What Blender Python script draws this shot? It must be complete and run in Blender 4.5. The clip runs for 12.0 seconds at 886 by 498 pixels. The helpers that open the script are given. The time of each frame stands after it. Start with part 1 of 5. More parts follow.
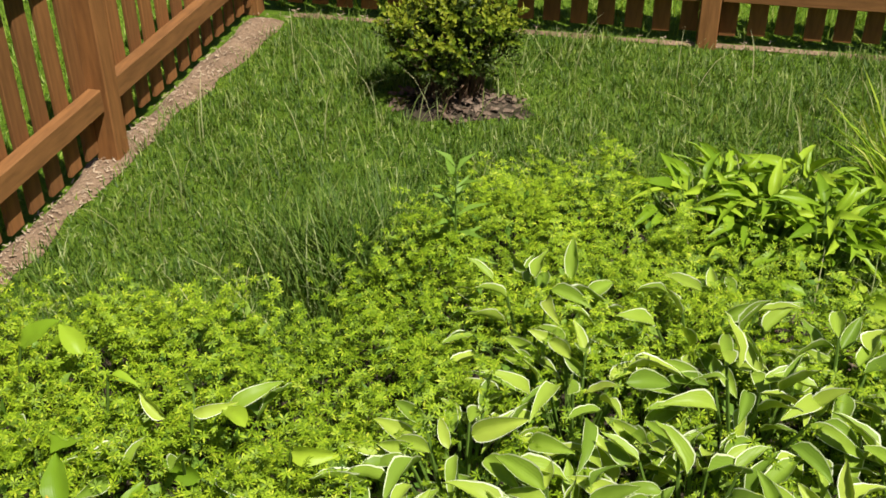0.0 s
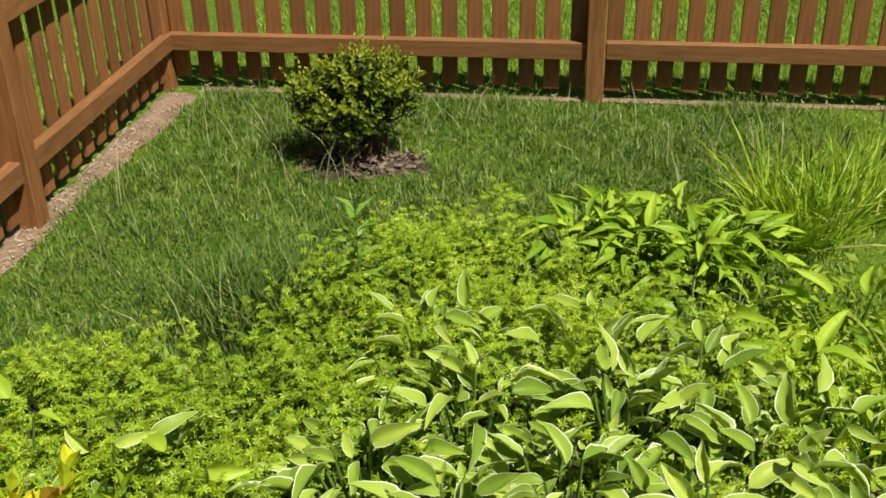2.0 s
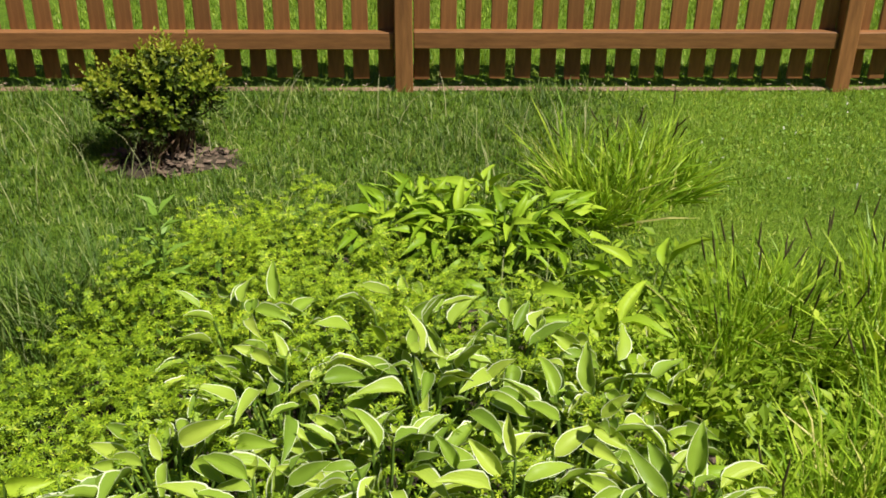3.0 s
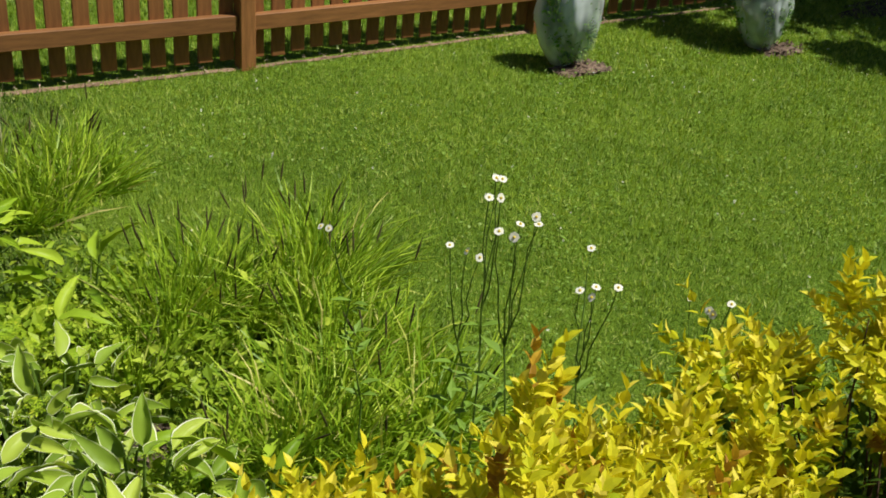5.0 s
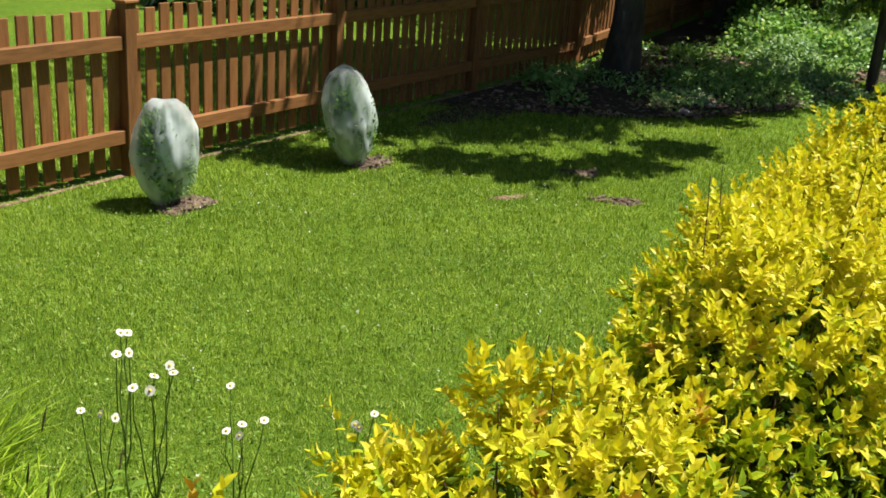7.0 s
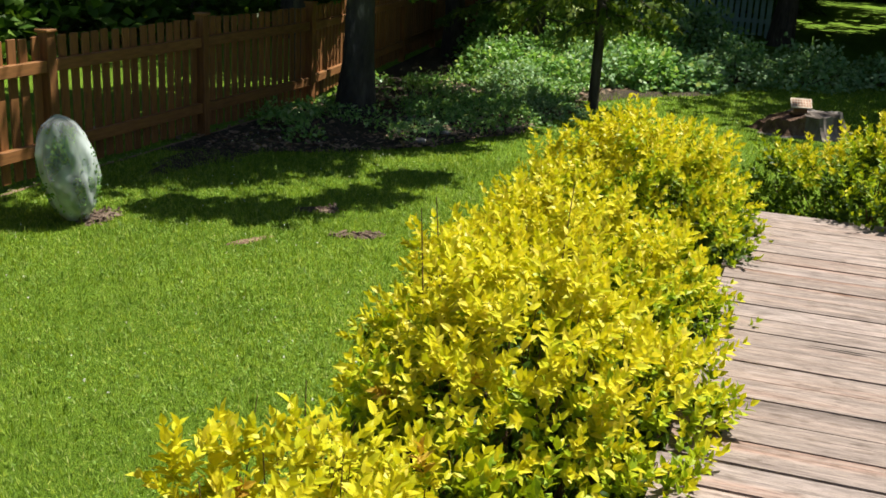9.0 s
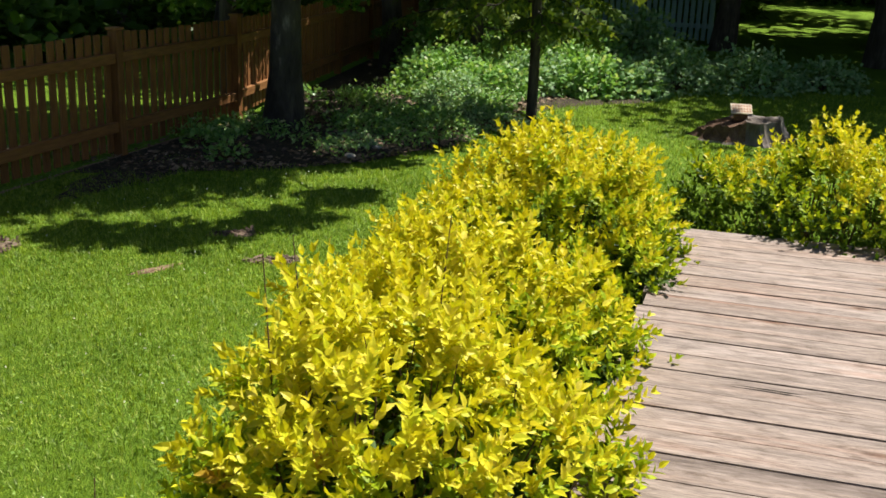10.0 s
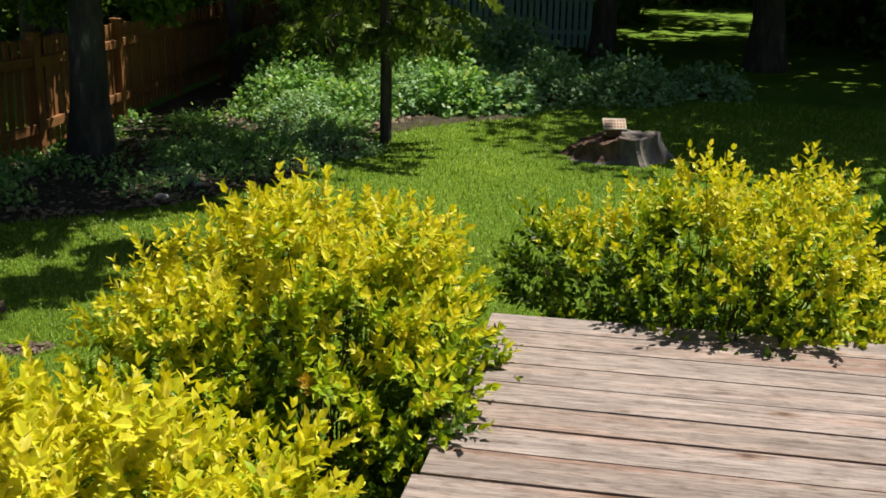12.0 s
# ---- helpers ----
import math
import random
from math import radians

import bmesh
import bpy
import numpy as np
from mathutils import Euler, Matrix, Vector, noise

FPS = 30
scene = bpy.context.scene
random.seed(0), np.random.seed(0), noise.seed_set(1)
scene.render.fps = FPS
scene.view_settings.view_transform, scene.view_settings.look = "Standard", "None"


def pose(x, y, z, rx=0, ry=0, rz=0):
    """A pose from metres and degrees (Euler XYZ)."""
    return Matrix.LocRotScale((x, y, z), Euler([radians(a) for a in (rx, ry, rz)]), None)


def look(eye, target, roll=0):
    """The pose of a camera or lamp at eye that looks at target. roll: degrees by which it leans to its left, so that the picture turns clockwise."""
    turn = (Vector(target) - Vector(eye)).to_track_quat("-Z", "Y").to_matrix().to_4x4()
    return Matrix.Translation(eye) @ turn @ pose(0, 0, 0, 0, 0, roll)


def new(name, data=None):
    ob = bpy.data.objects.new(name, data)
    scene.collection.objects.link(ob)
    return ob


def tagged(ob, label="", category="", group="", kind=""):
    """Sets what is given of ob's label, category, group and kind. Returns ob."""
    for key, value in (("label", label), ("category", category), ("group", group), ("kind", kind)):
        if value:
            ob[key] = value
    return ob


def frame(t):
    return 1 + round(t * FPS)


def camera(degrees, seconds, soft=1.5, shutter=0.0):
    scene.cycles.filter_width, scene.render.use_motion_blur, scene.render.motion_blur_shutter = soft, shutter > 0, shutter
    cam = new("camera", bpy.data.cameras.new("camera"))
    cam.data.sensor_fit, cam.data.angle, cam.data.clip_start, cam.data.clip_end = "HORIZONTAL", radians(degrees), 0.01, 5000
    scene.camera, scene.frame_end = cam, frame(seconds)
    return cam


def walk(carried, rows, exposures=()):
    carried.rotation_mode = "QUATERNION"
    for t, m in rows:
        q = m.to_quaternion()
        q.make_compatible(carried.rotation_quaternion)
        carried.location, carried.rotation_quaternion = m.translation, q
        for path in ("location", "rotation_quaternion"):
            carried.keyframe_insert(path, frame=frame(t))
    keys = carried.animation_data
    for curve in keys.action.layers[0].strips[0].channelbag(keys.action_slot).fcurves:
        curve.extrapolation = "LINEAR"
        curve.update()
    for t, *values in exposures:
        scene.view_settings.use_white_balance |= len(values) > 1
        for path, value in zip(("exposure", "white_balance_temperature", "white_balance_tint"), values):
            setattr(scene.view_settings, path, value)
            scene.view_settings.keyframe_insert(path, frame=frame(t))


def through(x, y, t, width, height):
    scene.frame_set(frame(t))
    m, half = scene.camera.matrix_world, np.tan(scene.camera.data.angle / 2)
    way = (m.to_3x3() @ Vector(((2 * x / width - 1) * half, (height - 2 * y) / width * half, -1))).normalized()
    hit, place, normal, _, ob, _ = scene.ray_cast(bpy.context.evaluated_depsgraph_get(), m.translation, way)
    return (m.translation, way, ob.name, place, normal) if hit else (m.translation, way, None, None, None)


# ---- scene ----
cam = camera(45.4, 12.0, soft=1.65, shutter=0.08)
PATH = [
    (0, (0.207, 0.173, 1.849), (-0.145, 1.821, 0.772), -0.2),
    (0.5, (0.254, 0.087, 1.846), (-0.091, 1.721, 0.746), -0.2),
    (1, (0.296, -0.017, 1.852), (-0.042, 1.632, 0.773), -0.5),
    (1.5, (0.327, -0.08, 1.876), (0.005, 1.619, 0.871), -1.3),
    (2, (0.351, -0.084, 1.883), (0.112, 1.657, 0.928), -1.1),
    (2.5, (0.384, -0.066, 1.874), (0.298, 1.691, 0.923), -0.2),
    (2.7, (0.397, -0.068, 1.872), (0.368, 1.689, 0.916), 0.1),
    (4.3, (0.568, -0.304, 1.911), (1.208, 1.294, 0.893), 5.1),
    (4.5, (0.572, -0.316, 1.922), (1.296, 1.251, 0.911), 5.3),
    (5, (0.529, -0.289, 1.929), (1.51, 1.181, 0.992), 5.1),
    (5.5, (0.504, -0.275, 1.936), (1.707, 1.102, 1.125), 4.8),
    (6, (0.502, -0.283, 1.948), (1.85, 1.007, 1.227), 4.1),
    (6.5, (0.508, -0.285, 1.952), (1.963, 0.899, 1.259), 4.1),
    (7, (0.514, -0.292, 1.949), (2.057, 0.789, 1.277), 4.0),
    (7.2, (0.519, -0.293, 1.944), (2.092, 0.753, 1.285), 3.8),
    (8.8, (0.655, -0.312, 1.938), (2.423, 0.415, 1.35), 3.1),
    (9, (0.694, -0.323, 1.935), (2.471, 0.383, 1.351), 2.9),
    (9.5, (0.886, -0.355, 1.931), (2.679, 0.314, 1.348), 2.6),
    (10, (1.12, -0.385, 1.909), (2.931, 0.249, 1.346), 2.1),
    (10.5, (1.432, -0.364, 1.9), (3.271, 0.217, 1.371), 1.7),
    (11, (1.788, -0.42, 1.88), (3.628, 0.15, 1.343), 1.0),
    (11.5, (2.128, -0.458, 1.845), (3.979, 0.06, 1.29), 1.2),
    (12, (2.519, -0.446, 1.839), (4.389, 0.014, 1.299), 1.1),
]
walk(cam, [(t, look(eye, target, roll)) for t, eye, target, roll in PATH], exposures=[(0, 0.44), (1.5, 0.36), (2.5, 0.5), (4.5, 0.26), (5.0, 0.2), (5.5, 0.42), (6.2, 0.72), (7.2, 0.74), (9.0, 0.74), (10.5, 0.66), (12, 0.5)])

# ---- world and sun ----
SUN_DIR = Vector((0.80, -0.60, 1.88)).normalized()
world = bpy.data.worlds.new("sky")
scene.world = world
world.use_nodes = True
sky = world.node_tree.nodes.new("ShaderNodeTexSky")
sky.sky_type, sky.sun_disc = "NISHITA", False
sky.sun_elevation = math.asin(SUN_DIR.z)
sky.sun_rotation = math.atan2(SUN_DIR.x, SUN_DIR.y)
world.node_tree.links.new(sky.outputs[0], world.node_tree.nodes["Background"].inputs[0])
world.node_tree.nodes["Background"].inputs[1].default_value = 0.043
sun = new("sun", bpy.data.lights.new("sun", "SUN"))
sun.data.energy, sun.data.angle, sun.data.color = 5.0, 0.0093, (1.0, 0.95, 0.86)
sun.matrix_world = look(SUN_DIR * 30, (0, 0, 0))


# ---- materials ----
def nodes_of(name):
    m = bpy.data.materials.new(name)
    m.use_nodes = True
    nt = m.node_tree
    return m, nt, nt.nodes["Principled BSDF"], nt.nodes["Material Output"]


def ramp(nt, source, stops):
    r = nt.nodes.new("ShaderNodeValToRGB")
    el = r.color_ramp.elements
    while len(el) < len(stops):
        el.new(0.5)
    for e, (p, c) in zip(el, stops):
        e.position, e.color = p, (*c, 1)
    nt.links.new(source, r.inputs[0])
    return r.outputs[0]


def noise_tex(nt, scale, detail=4.0, rough=0.55, stretch=None):
    tc = nt.nodes.new("ShaderNodeTexCoord")
    n = nt.nodes.new("ShaderNodeTexNoise")
    n.inputs["Scale"].default_value, n.inputs["Detail"].default_value, n.inputs["Roughness"].default_value = scale, detail, rough
    if stretch:
        mp = nt.nodes.new("ShaderNodeMapping")
        mp.inputs["Scale"].default_value = stretch
        nt.links.new(tc.outputs["Object"], mp.inputs[0])
        nt.links.new(mp.outputs[0], n.inputs[0])
    else:
        nt.links.new(tc.outputs["Object"], n.inputs[0])
    return n.outputs[0]


def mixed(nt, kind, fac, a, b):
    mx = nt.nodes.new("ShaderNodeMix")
    mx.data_type, mx.blend_type = "RGBA", kind
    for k, v in ((0, fac), (6, a), (7, b)):
        if isinstance(v, (int, float)):
            mx.inputs[k].default_value = v
        elif isinstance(v, tuple):
            mx.inputs[k].default_value = (*v, 1)
        else:
            nt.links.new(v, mx.inputs[k])
    return mx.outputs[2]


def bumped(nt, bsdf, height, strength, dist=0.01):
    b = nt.nodes.new("ShaderNodeBump")
    b.inputs["Strength"].default_value, b.inputs["Distance"].default_value = strength, dist
    nt.links.new(height, b.inputs["Height"])
    nt.links.new(b.outputs[0], bsdf.inputs["Normal"])


def leaf_material(name, stops, through=0.4, rough=0.5, per_object=False, patch=0.0, mottle=0.0):
    """Thin leaves: colour by leaf, with light that passes through them."""
    m, nt, bsdf, out = nodes_of(name)
    if per_object:
        src = nt.nodes.new("ShaderNodeObjectInfo").outputs["Random"]
    else:
        src = nt.nodes.new("ShaderNodeNewGeometry").outputs["Random Per Island"]
    col = ramp(nt, src, stops)
    if patch:
        n = noise_tex(nt, patch, 6.0, 0.72)
        col = mixed(nt, "MULTIPLY", 0.8, col, ramp(nt, n, [(0.3, (0.55, 0.62, 0.5)), (0.7, (1.25, 1.15, 1.1))]))
    if mottle:
        n = noise_tex(nt, mottle, 5.0, 0.7)
        col = mixed(nt, "MULTIPLY", 0.75, col, ramp(nt, n, [(0.34, (0.45, 0.55, 0.5)), (0.5, (0.95, 0.98, 0.9)), (0.66, (1.4, 1.25, 1.2))]))
    nt.links.new(col, bsdf.inputs["Base Color"])
    bsdf.inputs["Roughness"].default_value = rough
    bsdf.inputs["Specular IOR Level"].default_value = 0.18
    tr = nt.nodes.new("ShaderNodeBsdfTranslucent")
    nt.links.new(mixed(nt, "MULTIPLY", 1.0, col, (1.25, 1.2, 0.5)), tr.inputs[0])
    ms = nt.nodes.new("ShaderNodeMixShader")
    ms.inputs[0].default_value = through
    nt.links.new(bsdf.outputs[0], ms.inputs[1])
    nt.links.new(tr.outputs[0], ms.inputs[2])
    nt.links.new(ms.outputs[0], out.inputs["Surface"])
    return m


def ribbed(m, scale=11.0, strength=0.5):
    """Adds the long ribs of a leaf blade."""
    nt = m.node_tree
    w = nt.nodes.new("ShaderNodeTexWave")
    w.bands_direction = "X"
    w.inputs["Scale"].default_value, w.inputs["Distortion"].default_value = scale, 0.6
    tc = nt.nodes.new("ShaderNodeTexCoord")
    nt.links.new(tc.outputs["Object"], w.inputs[0])
    bumped(nt, nt.nodes["Principled BSDF"], w.outputs[1], strength, 0.03)
    return m


def surface(name, stops, scale=6.0, rough=0.85, bump=0.4, fine=60.0, stretch=None, vary=0.0, dist=0.01):
    """Opaque surface whose colour varies at two scales, with fine relief."""
    m, nt, bsdf, out = nodes_of(name)
    a = noise_tex(nt, scale, 5.0, 0.6, stretch)
    b = noise_tex(nt, fine, 4.0, 0.6, stretch)
    col = ramp(nt, a, stops)
    col = mixed(nt, "MULTIPLY", 0.7, col, ramp(nt, b, [(0.3, (0.6, 0.6, 0.6)), (0.65, (1.2, 1.2, 1.2))]))
    if vary:
        oi = nt.nodes.new("ShaderNodeObjectInfo").outputs["Random"]
        col = mixed(nt, "MULTIPLY", vary, col, ramp(nt, oi, [(0.0, (0.62, 0.6, 0.6)), (0.5, (1.0, 0.97, 0.93)), (1.0, (1.3, 1.22, 1.15))]))
    nt.links.new(col, bsdf.inputs["Base Color"])
    bsdf.inputs["Roughness"].default_value = rough
    bsdf.inputs["Specular IOR Level"].default_value = 0.3
    bumped(nt, bsdf, b, bump, dist)
    return m


STAIN = surface("stained_wood", [(0.25, (0.185, 0.078, 0.024)), (0.55, (0.26, 0.116, 0.037)), (0.8, (0.335, 0.158, 0.056))], 5, 0.7, 0.35, 45, (1, 1, 0.12), 0.5, 0.004)
STAIN_RAIL = surface("stained_rail", [(0.25, (0.21, 0.093, 0.03)), (0.6, (0.28, 0.128, 0.043)), (0.85, (0.34, 0.165, 0.062))], 5, 0.65, 0.3, 45, (0.15, 1, 1), 0.3, 0.004)
BARK = surface("bark", [(0.3, (0.035, 0.028, 0.022)), (0.6, (0.09, 0.075, 0.06)), (0.8, (0.2, 0.18, 0.15))], 7, 0.95, 0.9, 30, (1, 1, 0.25), 0.2, 0.03)
BIRCH = surface("pale_bark", [(0.35, (0.03, 0.026, 0.022)), (0.6, (0.07, 0.062, 0.052)), (0.8, (0.36, 0.33, 0.29))], 5, 0.9, 0.8, 24, (1, 1, 0.35), 0, 0.03)
TWIG = surface("twig", [(0.3, (0.07, 0.04, 0.025)), (0.7, (0.16, 0.1, 0.06))], 30, 0.9, 0.4)
DIRT = surface("dry_dirt", [(0.3, (0.2, 0.13, 0.08)), (0.55, (0.3, 0.2, 0.125)), (0.8, (0.4, 0.28, 0.18))], 9, 0.95, 0.9, 70, None, 0, 0.02)
SOIL = surface("soil", [(0.3, (0.035, 0.027, 0.017)), (0.6, (0.07, 0.053, 0.034)), (0.8, (0.14, 0.105, 0.068))], 9, 0.95, 0.9, 60, None, 0, 0.02)
MULCH = surface("mulch", [(0.3, (0.1, 0.068, 0.048)), (0.6, (0.2, 0.145, 0.105)), (0.8, (0.33, 0.26, 0.2))], 14, 0.95, 0.9, 50, None, 0.4, 0.02)
STUMP_SIDE = surface("weathered_stump", [(0.3, (0.1, 0.075, 0.058)), (0.55, (0.27, 0.23, 0.2)), (0.8, (0.42, 0.38, 0.34))], 5, 0.95, 0.9, 22, (1, 1, 0.2), 0, 0.03)
STUMP_ROT = surface("rotten_stump", [(0.3, (0.07, 0.035, 0.02)), (0.6, (0.17, 0.1, 0.065)), (0.85, (0.28, 0.2, 0.15))], 8, 0.95, 0.9, 30, None, 0, 0.03)
STONE = surface("stone", [(0.3, (0.22, 0.2, 0.18)), (0.7, (0.42, 0.4, 0.37))], 8, 0.9, 0.6)
FEEDER = surface("feeder_wood", [(0.3, (0.09, 0.045, 0.022)), (0.7, (0.19, 0.1, 0.05))], 12, 0.8, 0.4)
FEEDER_ROOF = surface("feeder_roof", [(0.3, (0.5, 0.4, 0.29)), (0.7, (0.66, 0.55, 0.42))], 12, 0.8, 0.3)
FEEDER_DOT = surface("feeder_slot", [(0.3, (0.34, 0.13, 0.08)), (0.7, (0.44, 0.2, 0.13))], 12, 0.8, 0.3)
STRAW = surface("dry_straw", [(0.3, (0.34, 0.24, 0.15)), (0.7, (0.55, 0.43, 0.3))], 20, 0.9, 0.3)
SPLIT = surface("split_shade", [(0.3, (0.008, 0.006, 0.005)), (0.7, (0.02, 0.015, 0.012))], 12, 0.95, 0.5)
TEAL = surface("pale_teal_paint", [(0.3, (0.22, 0.36, 0.33)), (0.7, (0.34, 0.5, 0.46))], 6, 0.7, 0.2)

GRASS = leaf_material("lawn_blades", [(0.0, (0.135, 0.245, 0.026)), (0.45, (0.25, 0.385, 0.042)), (0.85, (0.37, 0.5, 0.08)), (1.0, (0.5, 0.57, 0.2))], 0.33, 0.45, patch=1.1, mottle=17.0)
GRASS_LONG = leaf_material("long_blades", [(0.0, (0.06, 0.125, 0.02)), (0.5, (0.125, 0.22, 0.032)), (0.85, (0.24, 0.34, 0.06)), (1.0, (0.46, 0.5, 0.26))], 0.3, 0.45, patch=1.6, mottle=13.0)
GRASS_SEED = leaf_material("seeding_blades", [(0.0, (0.13, 0.2, 0.03)), (0.5, (0.3, 0.34, 0.13)), (1.0, (0.5, 0.46, 0.26))], 0.3, 0.6)
CLUMP = leaf_material("clump_blades", [(0.0, (0.13, 0.25, 0.014)), (0.5, (0.27, 0.42, 0.024)), (0.9, (0.42, 0.55, 0.05)), (1.0, (0.6, 0.54, 0.2))], 0.25, 0.4)
SEEDHEAD = leaf_material("dark_seedhead", [(0.0, (0.035, 0.036, 0.014)), (0.7, (0.08, 0.07, 0.026)), (1.0, (0.17, 0.11, 0.045))], 0.1, 0.8)
WOODRUFF = leaf_material("woodruff_leaf", [(0.0, (0.12, 0.21, 0.011)), (0.5, (0.23, 0.36, 0.015)), (0.9, (0.36, 0.5, 0.024)), (1.0, (0.5, 0.58, 0.05))], 0.18, 0.5, patch=2.0)
HOSTA_IN = leaf_material("hosta_green", [(0.0, (0.16, 0.26, 0.028)), (0.5, (0.27, 0.39, 0.042)), (1.0, (0.4, 0.5, 0.07))], 0.2, 0.42, per_object=True)
ribbed(HOSTA_IN, 9, 0.06)
HOSTA_EDGE = leaf_material("hosta_white_edge", [(0.0, (0.7, 0.77, 0.46)), (1.0, (0.84, 0.87, 0.68))], 0.3, 0.4, per_object=True)
HOSTA_PLAIN = leaf_material("hosta_plain_green", [(0.0, (0.14, 0.25, 0.014)), (0.5, (0.24, 0.38, 0.02)), (1.0, (0.37, 0.5, 0.04))], 0.22, 0.4, per_object=True)
ribbed(HOSTA_PLAIN, 9, 0.06)
WEED = leaf_material("weed_leaf", [(0.0, (0.08, 0.17, 0.018)), (0.5, (0.15, 0.27, 0.032)), (1.0, (0.28, 0.41, 0.07))], 0.2, 0.45)
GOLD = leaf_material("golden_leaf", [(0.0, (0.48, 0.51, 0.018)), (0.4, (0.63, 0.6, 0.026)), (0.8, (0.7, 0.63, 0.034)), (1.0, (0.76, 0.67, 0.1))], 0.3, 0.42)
SHADED_GREEN = leaf_material("shaded_green_leaf", [(0.0, (0.035, 0.075, 0.008)), (0.6, (0.075, 0.14, 0.012)), (1.0, (0.15, 0.23, 0.016))], 0.3, 0.45)
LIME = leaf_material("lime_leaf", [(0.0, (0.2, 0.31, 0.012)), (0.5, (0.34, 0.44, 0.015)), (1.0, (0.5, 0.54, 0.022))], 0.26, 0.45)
BRONZE = leaf_material("bronze_leaf", [(0.0, (0.32, 0.17, 0.02)), (0.6, (0.52, 0.34, 0.03)), (1.0, (0.68, 0.5, 0.07))], 0.3, 0.6)
BOX = leaf_material("box_leaf", [(0.0, (0.08, 0.14, 0.012)), (0.5, (0.17, 0.25, 0.02)), (1.0, (0.3, 0.36, 0.035))], 0.3, 0.35)
TREE_LEAF = leaf_material("tree_leaf", [(0.0, (0.05, 0.11, 0.016)), (0.6, (0.085, 0.17, 0.022)), (1.0, (0.15, 0.25, 0.035))], 0.25, 0.45)
BED_LEAF = leaf_material("bed_leaf", [(0.0, (0.12, 0.25, 0.07)), (0.5, (0.22, 0.41, 0.11)), (0.9, (0.36, 0.55, 0.2)), (1.0, (0.6, 0.68, 0.4))], 0.35, 0.35)
BED_BLUE = leaf_material("bluish_leaf", [(0.0, (0.14, 0.27, 0.1)), (0.6, (0.26, 0.43, 0.19)), (1.0, (0.45, 0.58, 0.34))], 0.3, 0.4)
NET_LEAF = leaf_material("netted_leaf", [(0.0, (0.08, 0.18, 0.04)), (0.6, (0.16, 0.32, 0.07)), (1.0, (0.32, 0.5, 0.14))], 0.2, 0.4)
NEEDLE = leaf_material("needles", [(0.0, (0.05, 0.095, 0.018)), (0.6, (0.12, 0.19, 0.03)), (1.0, (0.28, 0.35, 0.06))], 0.3, 0.5)
STEM_GREEN = leaf_material("green_stem", [(0.0, (0.08, 0.15, 0.02)), (1.0, (0.14, 0.23, 0.035))], 0.1, 0.6)
PETAL = leaf_material("white_petal", [(0.0, (0.78, 0.78, 0.74)), (1.0, (0.86, 0.86, 0.84))], 0.3, 0.6)
DISC = leaf_material("yellow_disc", [(0.0, (0.66, 0.52, 0.05)), (1.0, (0.75, 0.62, 0.08))], 0.1, 0.7)


def ground_material():
    m, nt, bsdf, out = nodes_of("lawn_ground")
    a, b, c = noise_tex(nt, 0.9, 6, 0.65), noise_tex(nt, 14, 6, 0.7), noise_tex(nt, 120, 4, 0.7)
    col = ramp(nt, a, [(0.3, (0.12, 0.23, 0.022)), (0.55, (0.175, 0.31, 0.03)), (0.75, (0.24, 0.37, 0.04))])
    col = mixed(nt, "MULTIPLY", 0.8, col, ramp(nt, b, [(0.3, (0.6, 0.65, 0.6)), (0.7, (1.3, 1.2, 1.1))]))
    col = mixed(nt, "MULTIPLY", 0.8, col, ramp(nt, c, [(0.3, (0.45, 0.5, 0.45)), (0.7, (1.5, 1.4, 1.3))]))
    nt.links.new(col, bsdf.inputs["Base Color"])
    bsdf.inputs["Roughness"].default_value = 0.9
    bsdf.inputs["Specular IOR Level"].default_value = 0.1
    bumped(nt, bsdf, c, 1.0, 0.03)
    return m


